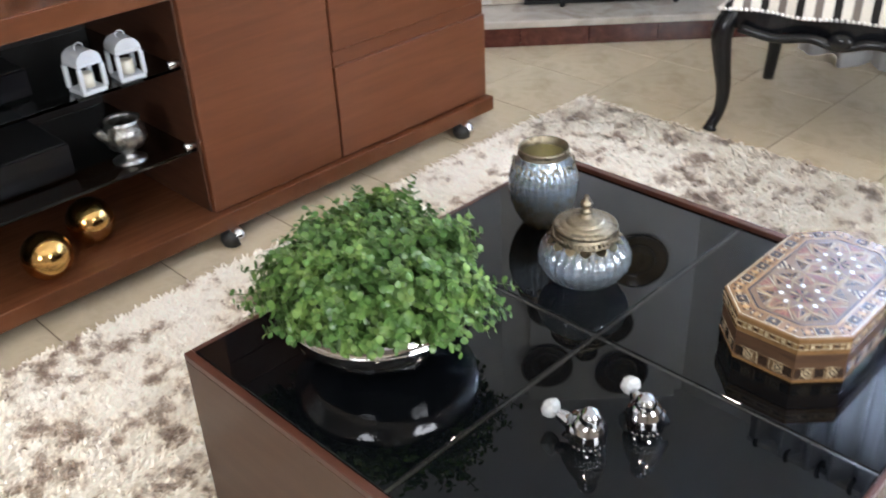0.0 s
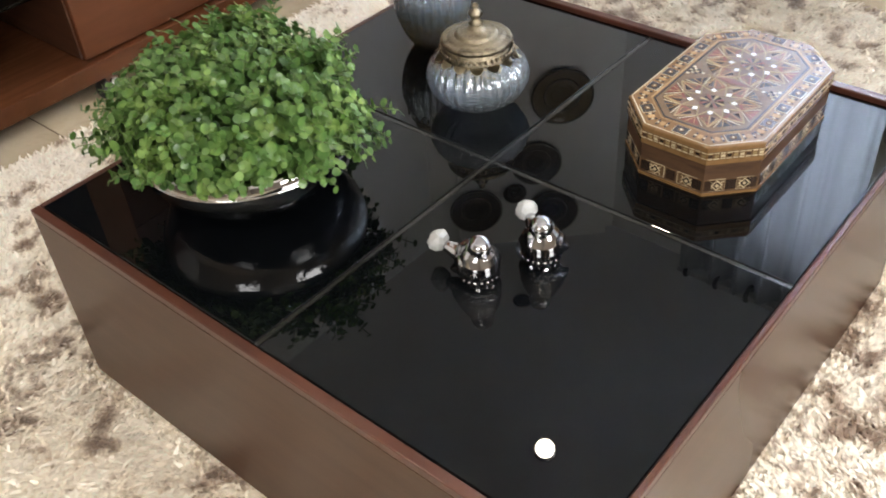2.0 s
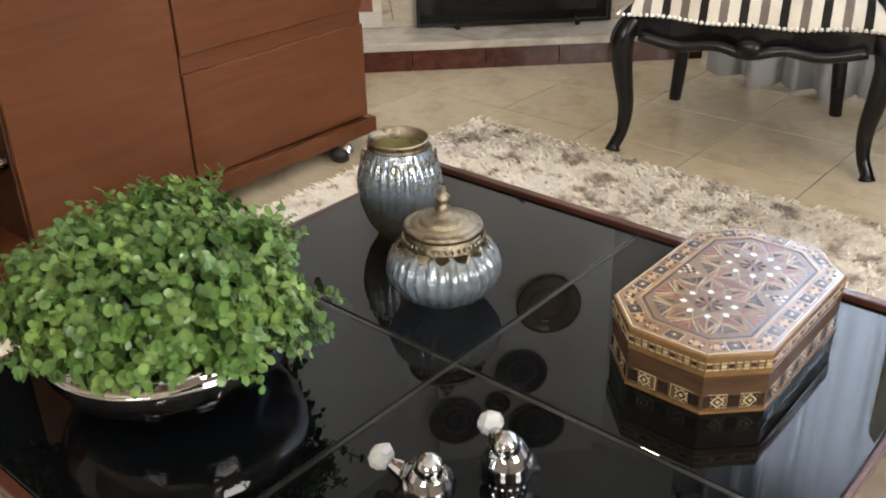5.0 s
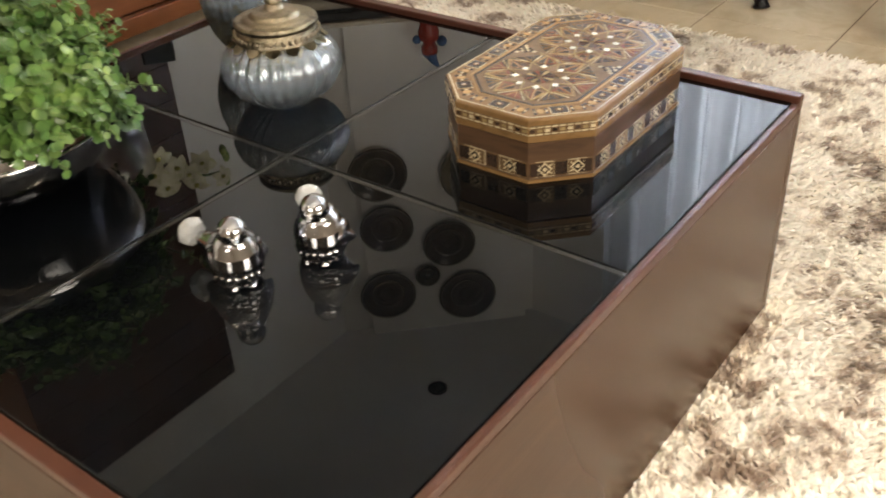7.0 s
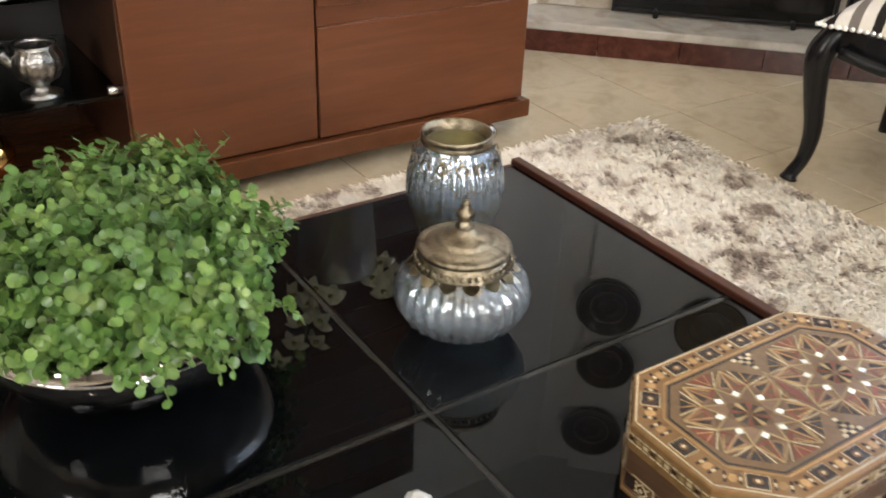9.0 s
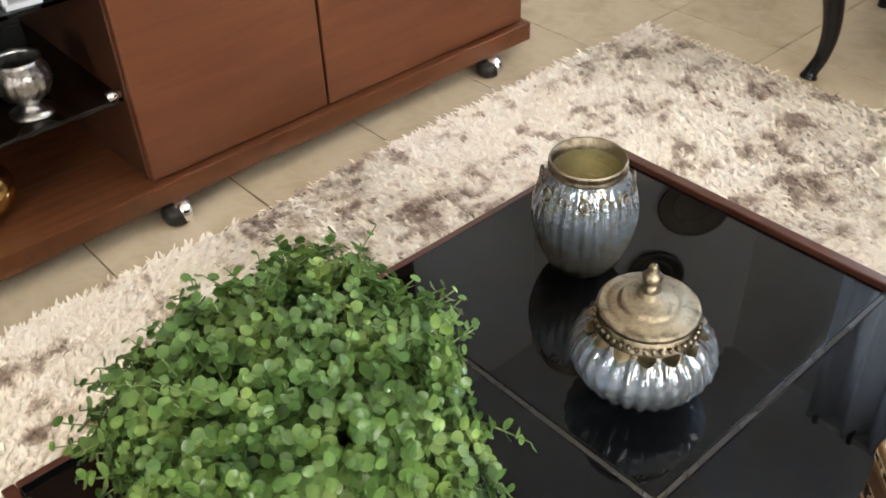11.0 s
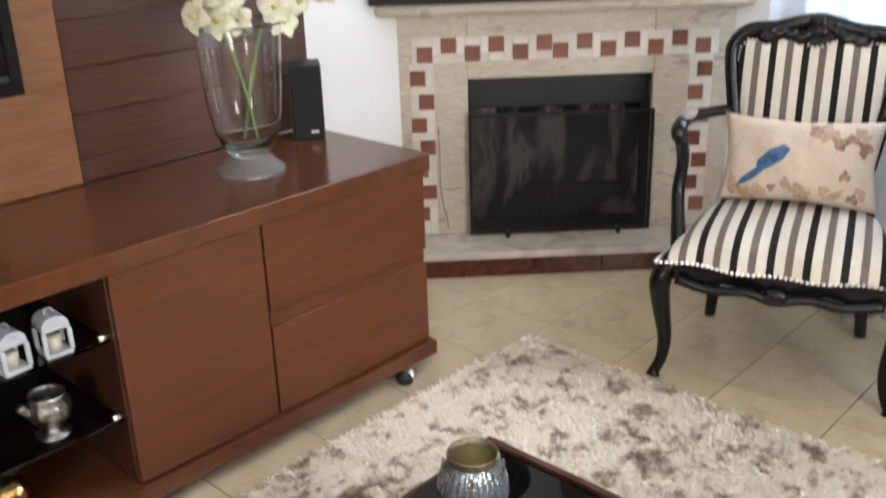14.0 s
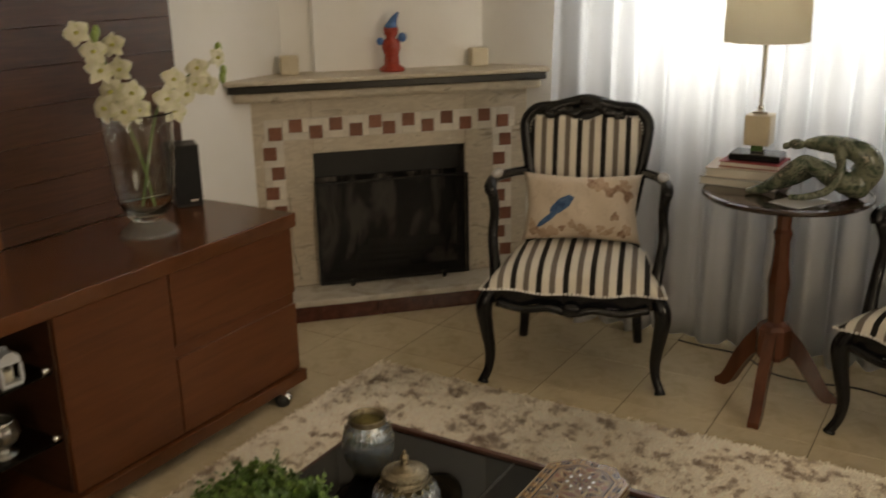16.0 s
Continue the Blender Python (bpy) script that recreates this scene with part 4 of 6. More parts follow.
def armchair(m):
    t = thing("armchair", m, "black lacquered carved armchair upholstered in cream, grey and black stripes", "armchair", "striped armchairs")
    def half(v):
        return 0.315 - 0.075 * (v + 1) / 2
    def front(u):
        return 0.012 * math.cos(3.0 * math.pi * u) - 0.012
    def seat(u, v):
        y = 0.245 + 0.265 * v + (front(u) if v < 0 else 0) * -v * 1.0
        lift = pillow_z(u, v, 4)
        x = half(v) * u * (1 + 0.03 * (1 - lift))
        return (x, y, 0.398 + 0.090 * lift - 0.012 * (1 - abs(u)) * (1 if v < -0.95 else 0))
    bm = sheet(36, 26, seat)
    part("seat", bm, STRIPE, t, "plump striped seat cushion with nailed edge", smooth=True)
    loop = [(half(-1) * u / 10, -0.022 + front(u / 10) * -1, 0.372) for u in range(-10, 11)] + [(half(1), 0.505, 0.372)] + [(-half(1), 0.505, 0.372)]
    outer = [(x * 1.02, y) for x, y, z in loop]
    bm = prism(outer, 0.335, 0.394, bevel=0.006)
    part("seat_rail", bm, BLACK_PAINT, t, "carved black seat rail")
    bm = tube(spline([(-0.27, -0.028, 0.345), (-0.17, -0.03, 0.325), (-0.08, -0.032, 0.335), (0, -0.034, 0.318), (0.08, -0.032, 0.335), (0.17, -0.03, 0.325), (0.27, -0.028, 0.345)], 5), [0.016] * 31, 8)
    ball((0, -0.04, 0.335), 0.026, bm, 12, 8, (1.4, 0.6, 0.9))
    part("apron", bm, BLACK_PAINT, t, "wavy carved apron", smooth=True)
    for s in (-1, 1):
        pts = spline([(s * 0.292, 0.02, 0.385), (s * 0.318, 0.0, 0.32), (s * 0.312, 0.008, 0.23), (s * 0.300, 0.020, 0.13), (s * 0.304, 0.012, 0.06), (s * 0.320, -0.002, 0.016), (s * 0.323, -0.006, 0.0)], 5)
        k = len(pts)
        rad = [float(np.interp(i / (k - 1), [0, 0.15, 0.45, 0.68, 0.85, 0.95, 1], [0.028, 0.032, 0.022, 0.0165, 0.0165, 0.022, 0.019])) for i in range(k)]
        part("leg", tube(pts, rad, 12), BLACK_PAINT, t, "curved cabriole front leg", smooth=True)
        pts = spline([(s * 0.215, 0.480, 0.40), (s * 0.220, 0.485, 0.24), (s * 0.228, 0.495, 0.10), (s * 0.235, 0.502, 0.0)], 5)
        part("leg", tube(pts, [0.024 - 0.006 * i / (len(pts) - 1) for i in range(len(pts))], 10), BLACK_PAINT, t, "slanting back leg", smooth=True)
        # arm, its post and its pad
        pts = spline([(s * 0.232, 0.535, 0.735), (s * 0.268, 0.42, 0.750), (s * 0.300, 0.28, 0.765), (s * 0.312, 0.18, 0.770), (s * 0.314, 0.135, 0.752), (s * 0.310, 0.128, 0.728)], 5)
        part("arm", tube(pts, [float(np.interp(i / 25, [0, 0.5, 0.8, 1], [0.018, 0.019, 0.024, 0.020])) for i in range(len(pts))], 12), BLACK_PAINT, t, "scrolled black arm", smooth=True)
        pts = spline([(s * 0.310, 0.150, 0.735), (s * 0.306, 0.185, 0.65), (s * 0.312, 0.175, 0.55), (s * 0.298, 0.125, 0.46), (s * 0.285, 0.095, 0.385)], 5)
        part("arm_post", tube(pts, [float(np.interp(i / 20, [0, 0.3, 0.7, 1], [0.020, 0.018, 0.020, 0.026])) for i in range(len(pts))], 12), BLACK_PAINT, t, "curved black arm post", smooth=True)
        part("arm_pad", ball((s * 0.302, 0.225, 0.788), 0.026, None, 16, 10, (0.85, 2.6, 0.55)), PAD_WHITE, t, "small worn white arm pad", smooth=True)
    def lean(x, z, off=0.0):
        return (0.95 * x, 0.497 + (z - 0.42) * 0.175 + off + 0.10 * x * x, z)
    ring = [(-0.185, 0.50), (-0.205, 0.60), (-0.228, 0.74), (-0.250, 0.88), (-0.248, 0.940), (-0.205, 0.985), (-0.125, 0.996), (-0.06, 1.012), (0, 1.024)]
    ring = ring + [(-x, z) for x, z in ring[-2::-1]]
    pts = spline([lean(x, z) for x, z in ring], 5)
    bm = tube(pts, [0.024] * len(pts), 12)
    tube(spline([lean(x, z) for x, z in ((-0.185, 0.50), (-0.08, 0.488), (0, 0.492), (0.08, 0.488), (0.185, 0.50))], 4), 0.018, 10, bm)
    for s in (-1, 1):
        tube([lean(s * 0.20, 0.51), (s * 0.212, 0.49, 0.39)], [0.022, 0.024], 10, bm)
    part("back_frame", bm, BLACK_PAINT, t, "shaped black back frame", smooth=True)
    def crest_board(u, v):
        top_ = 1.018 - 0.030 * abs(u) ** 1.5
        low_ = 0.925 - 0.02 * math.cos(2 * math.pi * u)
        return lean(0.215 * u, low_ + (top_ - low_) * (v + 1) / 2, 0.004 + 0.004 * v)
    board_ = part("crest_board", sheet(20, 6, crest_board), BLACK_PAINT, t, smooth=True)
    board_.modifiers.new("thick", "SOLIDIFY").thickness = 0.014
    bm = bmesh.new()
    rnd = random.Random(4)
    for k in range(34):   # carved leaves of the crest
        a = (k / 33 - 0.5) * 2
        x = a * 0.165
        z = 1.012 - 0.028 * abs(a) + 0.012 * math.sin(7 * a) - rnd.uniform(0, 0.03)
        c = lean(x, z, -0.018)
        ball(c, 0.015, bm, 8, 6, (rnd.uniform(0.9, 1.6), 0.6, rnd.uniform(0.7, 1.4)))
    ball(lean(0, 1.018, -0.014), 0.028, bm, 12, 8, (1.2, 0.6, 0.9))
    ball(lean(0, 0.988, -0.018), 0.02, bm, 10, 8, (1.8, 0.5, 0.7))
    crest = part("crest", bm, BLACK_PAINT, t, "carved leafy crest", smooth=True)
    skin = crest.modifiers.new("one_carving", "REMESH")
    skin.mode, skin.voxel_size, skin.use_smooth_shade = "VOXEL", 0.0035, True
    def back(u, v):
        z = 0.735 + 0.235 * v
        w = float(np.interp(z, [0.49, 0.60, 0.74, 0.86, 0.94, 0.98], [0.175, 0.195, 0.215, 0.236, 0.228, 0.20]))
        if v > 0:
            z -= 0.020 * v * math.cos(2 * math.pi * u) * (1 - abs(u)) + 0.01 * v
        return lean(w * u, z, -0.008 - 0.028 * pillow_z(u, v, 5))
    part("backrest", sheet(26, 22, back), STRIPE, t, "padded striped backrest", smooth=True)
    def rear(u, v):
        p = back(u, v)
        return lean(-p[0], p[2], 0.012)
    part("back_cover", sheet(8, 8, lambda u, v: rear(u, v)), STRIPE, t, smooth=True)
    bm = bmesh.new()   # nail heads round seat and back
    for k in range(48):
        u = -1 + 2 * k / 47
        x, y, z = seat(u, -1)
        ball((x, y - 0.004, z + 0.004), 0.0058, bm, 6, 4)
    for s in (-1, 1):
        for k in range(30):
            x, y, z = seat(s, -1 + 2 * k / 29)
            ball((x + s * 0.003, y, z + 0.004), 0.0048, bm, 6, 4)
        for k in range(34):
            ball(tuple(Vector(back(s, -1 + 2 * k / 33)) + Vector((0, -0.003, 0))), 0.0042, bm, 6, 4)
    for k in range(30):
        ball(tuple(Vector(back(-1 + 2 * k / 29, 1)) + Vector((0, -0.003, 0))), 0.0042, bm, 6, 4)
    part("nail_trim", bm, NAIL, t, "row of steel upholstery nails", kind="stuff")
    return t


CHAIR = pose(-0.342, 1.6075, 0, 0, 0, 18.7)
chair = armchair(CHAIR @ Matrix.Diagonal((1.05, 1, 1, 1)))
copy_thing(chair, pose(0.59, 1.705, 0, 0, 0, -22) @ pose(0.335, 0.0, 0))

# cushion leaning on the first chair's back
cu = thing("cushion", CHAIR @ pose(0.002, 0.372, 0.622, -15, 0, 0), "cream linen cushion printed with brown blossoms and a blue patch", "cushion")
CW, CH = 0.238, 0.140
def pil(u, v, s):
    k = 1 - 0.10 * (1 - abs(v)) ** 0.7 * abs(u) ** 3
    k2 = 1 - 0.14 * (1 - abs(u)) ** 0.7 * abs(v) ** 3
    return (CW * u * k, s * 0.062 * pillow_z(u, v, 2.4) + 0.004 * math.sin(9 * u + 4 * v) * pillow_z(u, v), CH * v * k2)
bm = sheet(30, 20, lambda u, v: pil(u, v, -1))
sheet(30, 20, lambda u, v: pil(-u, v, 1), bm)
bmesh.ops.remove_doubles(bm, verts=bm.verts, dist=0.0008)
part("cover", bm, LINEN, cu, smooth=True)
def print_patch(name, cu_, cv_, ru, rv, turn, material, seed):
    rnd = random.Random(seed)
    ph = rnd.uniform(0, 6)
    bm = bmesh.new()
    rings = []
    for q in (0.0, 0.35, 0.7, 1.0):
        ring = []
        for k in range(26):
            a = 2 * math.pi * k / 26
            w = q * (1 + 0.22 * math.sin(3 * a + ph) + 0.14 * math.sin(5 * a + 2 * ph))
            w = q * (1 + 0.05 * math.sin(7 * a + ph)) if material is PRINT_BLUE else w
            du, dv = ru * w * math.cos(a), rv * w * math.sin(a)
            u, v = cu_ + du * math.cos(turn) - dv * math.sin(turn) * CH / CW, cv_ + du * math.sin(turn) * CW / CH + dv * math.cos(turn)
            x, y, z = pil(max(-0.985, min(0.985, u)), max(-0.985, min(0.985, v)), -1)
            ring.append(bm.verts.new((x, y - 0.0012, z)))
        rings.append(ring)
    for a, b in zip(rings, rings[1:]):
        for k in range(26):
            bm.faces.new((a[k], a[(k + 1) % 26], b[(k + 1) % 26], b[k]))
    bmesh.ops.remove_doubles(bm, verts=bm.verts, dist=1e-5)
    bmesh.ops.recalc_face_normals(bm, faces=bm.faces)
    part(name, bm, material, cu, smooth=True)
print_patch("blue_print", -0.32, 0.06, 0.24, 0.17, 0.66, PRINT_BLUE, 5)
print_patch("blue_print", -0.56, -0.36, 0.24, 0.085, 0.66, PRINT_BLUE, 6)
rnd = random.Random(31)
for k, (u, v) in enumerate(((-0.30, -0.62), (-0.12, -0.52), (0.02, -0.60), (0.18, 0.72), (0.26, 0.60), (0.40, 0.62), (0.46, 0.48), (0.70, 0.74), (0.78, 0.60), (0.80, 0.36), (0.34, -0.60), (0.46, -0.70), (-0.78, -0.70), (-0.66, -0.78), (0.80, -0.60), (0.70, -0.74), (0.10, -0.80), (-0.48, -0.76), (0.58, -0.24), (0.30, 0.80), (-0.84, -0.52), (0.62, 0.56))):
    print_patch("brown_print", u, v, rnd.uniform(0.05, 0.13), rnd.uniform(0.09, 0.17), rnd.uniform(-1.2, 1.2), PRINT_DARK if k % 3 == 0 else PRINT_BROWN, 20 + k)

# ---- pedestal table, lamp, books and sculpture ----
st = thing("pedestal_table", pose(0.348, 1.84, 0), "round mahogany tripod pedestal table with a dark polished top", "side table")
part("tabletop", lathe([(0, 0.7800), (0.262, 0.7800), (0.276, 0.7840), (0.284, 0.7920), (0.280, 0.8000), (0.270, 0.804), (0, 0.804)], 56), DARK_TOP, st, smooth=False)
part("column", lathe([(0, 0.18), (0.050, 0.18), (0.062, 0.20), (0.062, 0.30), (0.050, 0.315), (0.030, 0.325), (0.033, 0.40), (0.040, 0.47), (0.030, 0.54), (0.027, 0.62), (0.034, 0.655), (0.026, 0.67), (0.028, 0.72), (0.055, 0.766), (0.060, 0.7795), (0, 0.7795)], 8), MAHOGANY, st, "turned eight-sided column")
for fx, fy in ((-0.213, 0.105), (0.214, 0.12), (0.0, -0.235)):
    d_ = Vector((fx, fy, 0)).normalized()
    s_ = Vector((-d_.y, d_.x, 0)) * 0.020
    L = math.hypot(fx, fy)
    up = spline([(0.035, 0, 0.315), (0.09, 0, 0.255), (0.15, 0, 0.165), (L - 0.035, 0, 0.055), (L, 0, 0.022)], 5)
    lo = spline([(0.035, 0, 0.20), (0.075, 0, 0.17), (0.12, 0, 0.105), (L - 0.06, 0, 0.012), (L, 0, 0.0)], 5)
    bm = bmesh.new()
    quads = [[bm.verts.new(d_ * a.x + Vector((0, 0, a.z)) + s_), bm.verts.new(d_ * a.x + Vector((0, 0, a.z)) - s_), bm.verts.new(d_ * b.x + Vector((0, 0, b.z)) - s_), bm.verts.new(d_ * b.x + Vector((0, 0, b.z)) + s_)] for a, b in zip(up, lo)]
    for a, b in zip(quads, quads[1:]):
        for k in range(4):
            bm.faces.new((a[k], a[(k + 1) % 4], b[(k + 1) % 4], b[k]))
    bm.faces.new(quads[0][::-1])
    bm.faces.new(quads[-1])
    bmesh.ops.recalc_face_normals(bm, faces=bm.faces)
    part("leg", bm, MAHOGANY, st, "sawn curved tripod leg")


def book(x, y, z, w, d, h, turn, cover, label):
    t = thing("book", pose(x, y, z, 0, 0, turn), label, "book", "books under the lamp")
    bm = bmesh.new()
    box(bm, -w / 2, -d / 2, 0.0005, w / 2, d / 2, 0.003, bevel=0.0008)
    box(bm, -w / 2, -d / 2, h - 0.003, w / 2, d / 2, h, bevel=0.0008)
    box(bm, -w / 2, d / 2 - 0.003, 0.0031, w / 2, d / 2, h - 0.0031)
    part("cover", bm, cover, t)
    part("page_block", cube(-w / 2 + 0.004, -d / 2 + 0.004, 0.0032, w / 2 - 0.004, d / 2 - 0.0035, h - 0.0032, bevel=0), PAPER, t, "cream page block")


book(0.19, 1.905, 0.804, 0.27, 0.20, 0.030, -4, BOOK_GREY, "thick grey book at the bottom of a stack")
book(0.195, 1.91, 0.834, 0.26, 0.19, 0.034, 3, BOOK_TAN, "thick tan book in the middle of a stack")
book(0.215, 1.92, 0.868, 0.21, 0.16, 0.020, -2, BOOK_RED, "red cloth book on top of a stack")
lp = thing("table_lamp", pose(0.222, 1.925, 0.888), "table lamp with a cream drum shade on a stone cube", "lamp")
part("base_plate", cube(-0.088, -0.06, 0, 0.088, 0.06, 0.026, bevel=0.004, seg=2), BLACK_PAINT, lp, "black polished base")
part("spacer", cube(-0.022, -0.022, 0.0265, 0.022, 0.022, 0.054, bevel=0.002), CHROME, lp)
part("cube_block", cube(-0.044, -0.044, 0.0545, 0.044, 0.044, 0.162, bevel=0.005, seg=2), CREAM_STONE, lp, "cream onyx cube")
part("cap", cube(-0.024, -0.016, 0.1625, 0.024, 0.016, 0.172, bevel=0.001), CHROME, lp)
part("stem", lathe([(0, 0.172), (0.013, 0.172), (0.013, 0.192), (0.0085, 0.197), (0.0085, 0.52), (0, 0.52)], 16), CHROME, lp, "chrome stem", smooth=True)
part("shade", lathe([(0.140, 0.412), (0.142, 0.412), (0.139, 0.69), (0.137, 0.69), (0.140, 0.412)], 56), SHADE, lp, "cream drum shade", smooth=True)
bm = tube([(-0.139, 0, 0.52), (0.139, 0, 0.52)], 0.003, 6)
tube([(0, -0.139, 0.52), (0, 0.139, 0.52)], 0.003, 6, bm)
part("shade_spider", bm, CHROME, lp)

# bent form carved from one stone
bm = bmesh.new()
def limb(points, radii):
    p = spline(points, 6)
    tube(p, [float(np.interp(k / (len(p) - 1), np.linspace(0, 1, len(radii)), radii)) for k in range(len(p))], 14, bm)
limb([(0.165, 0.02, 0.060), (0.205, 0.02, 0.125), (0.175, 0.01, 0.180), (0.095, 0.005, 0.203), (0.03, 0.0, 0.208), (-0.025, -0.005, 0.203)], [0.060, 0.056, 0.047, 0.038, 0.032, 0.018])
limb([(0.165, -0.015, 0.055), (0.09, -0.03, 0.085), (0.0, -0.035, 0.132), (-0.035, -0.040, 0.125), (-0.095, -0.050, 0.070), (-0.165, -0.065, 0.024), (-0.225, -0.085, 0.012)], [0.048, 0.042, 0.032, 0.033, 0.031, 0.022, 0.011])
limb([(0.165, 0.045, 0.055), (0.09, 0.045, 0.075), (0.02, 0.045, 0.105), (-0.06, 0.035, 0.060), (-0.13, 0.02, 0.024), (-0.185, 0.0, 0.012)], [0.048, 0.042, 0.034, 0.030, 0.022, 0.011])
limb([(0.095, -0.022, 0.195), (0.118, -0.060, 0.120), (0.085, -0.088, 0.050), (0.015, -0.108, 0.020), (-0.055, -0.118, 0.012)], [0.022, 0.017, 0.016, 0.014, 0.010])
ball((0.165, 0.015, 0.057), 0.057, bm, 18, 12, (1.05, 1.2, 1.0))
ball((-0.058, -0.008, 0.200), 0.025, bm, 14, 10, (1.35, 0.9, 0.85))
ball((-0.098, -0.012, 0.190), 0.015, bm, 10, 8)
sc_ = tagged(part("sculpture", bm, GREEN_STONE, None, smooth=True), "mottled green stone sculpture of a bent reclining form", "sculpture")
skin = sc_.modifiers.new("one_stone", "REMESH")
skin.mode, skin.voxel_size, skin.use_smooth_shade = "VOXEL", 0.0045, True
soft_ = sc_.modifiers.new("worn_soft", "SMOOTH")
soft_.iterations, soft_.factor = 3, 0.5
sc_.matrix_world = pose(0.425, 1.81, 0.804) @ Matrix.Scale(0.86, 4)
leaflet = tagged(part("leaflet", cube(-0.06, -0.085, 0, 0.06, 0.085, 0.002, bevel=0.0004), BOOK_GREY, None), "grey printed leaflet lying on the table", "leaflet")
leaflet.matrix_world = pose(0.42, 1.70, 0.8044, 0, 0, -28)

# ---- things on the console ----
va = thing("glass_vase", pose(-1.502, 0.660, 0.712), "tall clear glass footed vase holding orchid stems", "vase")
part("foot", lathe([(0, 0.0), (0.092, 0.0), (0.097, 0.006), (0.091, 0.014), (0.074, 0.028), (0.061, 0.044), (0.056, 0.052), (0.055, 0.0535), (0, 0.0535)], 96, 16, 0.09, (0.004, 0.050)), FOOT_GLASS, va, "heavy round glass foot", smooth=True).visible_shadow = False
bm = lathe([(0, 0.054), (0.054, 0.054), (0.057, 0.062), (0.072, 0.080), (0.090, 0.120), (0.101, 0.18), (0.107, 0.25), (0.112, 0.33), (0.118, 0.412), (0.1195, 0.418), (0.1165, 0.418),
            (0.1155, 0.41), (0.1095, 0.33), (0.1045, 0.25), (0.0985, 0.18), (0.0875, 0.124), (0.068, 0.086), (0.02, 0.072), (0, 0.070)], 56)
part("bowl", bm, GLASS, va, "thin clear glass bowl", smooth=True).visible_shadow = False
oc = thing("orchid_spray", pose(-1.502, 0.660, 0.80), "two stems of white artificial orchids in a vase", "flowers")
stemA = spline([(0.02, 0.02, 0.0), (0.01, 0.0, 0.15), (0.0, -0.04, 0.30), (0.0, -0.09, 0.42), (0.02, -0.12, 0.53), (0.02, -0.15, 0.595)], 6)
stemB = spline([(-0.02, 0.0, 0.0), (0.0, 0.03, 0.16), (0.02, 0.07, 0.32), (0.04, 0.15, 0.40), (0.06, 0.25, 0.45), (0.06, 0.345, 0.478)], 6)
part("stem", tube(stemA, 0.0045, 8), STEM, oc, "arching green stem", smooth=True)
part("stem", tube(stemB, 0.0045, 8), STEM, oc, "arching green stem", smooth=True)
bm = bmesh.new()
for k in range(5):
    a = math.pi / 2 + 2 * math.pi * k / 5
    wide = 0.027 if k in (1, 4) else 0.019
    lng = 0.050
    rows = []
    for i in range(6):
        f = i / 5
        w = wide * math.sin(math.pi * min(1, 0.12 + 0.86 * f)) ** 0.75
        zz = 0.012 * math.sin(math.pi * f * 0.8) - 0.010 * f * f
        row = []
        for s in (-1, 0, 1):
            p = Vector((lng * f, s * w, zz + (0.005 if s else 0) * (1 - f) + 0.002 * (k % 2)))
            row.append(bm.verts.new(Matrix.Rotation(a, 3, "Z") @ p))
        rows.append(row)
    for p, q in zip(rows, rows[1:]):
        for s in (0, 1):
            bm.faces.new((p[s], p[s + 1], q[s + 1], q[s]))
bloom = None
blooms = [(0.0, -0.20, 0.600, 0.95), (0.01, -0.155, 0.540, 1.0), (0.02, -0.085, 0.555, 0.95), (0.0, -0.135, 0.475, 1.1), (0.03, -0.075, 0.480, 1.0), (0.02, -0.11, 0.415, 1.1), (0.03, -0.045, 0.400, 1.05), (0.03, -0.150, 0.365, 1.1), (0.05, -0.095, 0.345, 1.1), (0.03, -0.02, 0.340, 0.95),
          (0.05, 0.085, 0.365, 1.1), (0.05, 0.12, 0.425, 1.0), (0.06, 0.155, 0.375, 1.1), (0.05, 0.11, 0.320, 1.0), (0.07, 0.215, 0.450, 1.0), (0.07, 0.25, 0.395, 1.0), (0.06, 0.32, 0.480, 0.85), (0.08, 0.19, 0.405, 0.95)]
rnd = random.Random(11)
for x, y, z, s in blooms:
    face = Matrix.Rotation(radians(rnd.uniform(-38, 38) - 40), 4, "Z") @ Matrix.Rotation(radians(rnd.uniform(55, 100)), 4, "Y") @ Matrix.Rotation(rnd.uniform(-0.5, 0.5) + math.pi / 2, 4, "Z")
    m = Matrix.Translation((x + 0.012, y, z)) @ face @ Matrix.Scale(s * 0.88, 4)
    if bloom is None:
        bloom = part("flower", bm, PETAL, oc, "white orchid flower", smooth=True)
        bloom.matrix_local = m
        lip = part("lip", ball((0, 0, 0.012), 0.009, None, 10, 8, (1, 0.8, 1.2)), LIP, bloom, "yellow lip", smooth=True)
    else:
        o = share("flower", bloom, oc, m)
        share("lip", lip, o, Matrix())
for x, y, z in ((0.02, -0.135, 0.60), (0.025, -0.148, 0.585), (0.06, 0.352, 0.405), (0.06, 0.36, 0.43), (0.06, 0.345, 0.51)):
    part("bud", ball((x, y, z), 0.015, None, 12, 8, (0.8, 0.8, 1.35)), BUD, oc, "pale green bud", smooth=True)

sp = thing("loudspeaker", pose(-1.688, 1.026, 0.712, 0, 0, -37), "small black bookshelf loudspeaker with a cloth front", "loudspeaker")
part("cabinet", cube(-0.065, -0.05, 0, 0.052, 0.05, 0.236, bevel=0.004, seg=2), RUBBER, sp)
part("grille", cube(0.0525, -0.047, 0.012, 0.060, 0.047, 0.233, bevel=0.003), GRILLE, sp, "black cloth grille")
part("badge", cube(0.0602, 0.005, 0.024, 0.0612, 0.030, 0.031, bevel=0), NAIL, sp, "small grey badge")

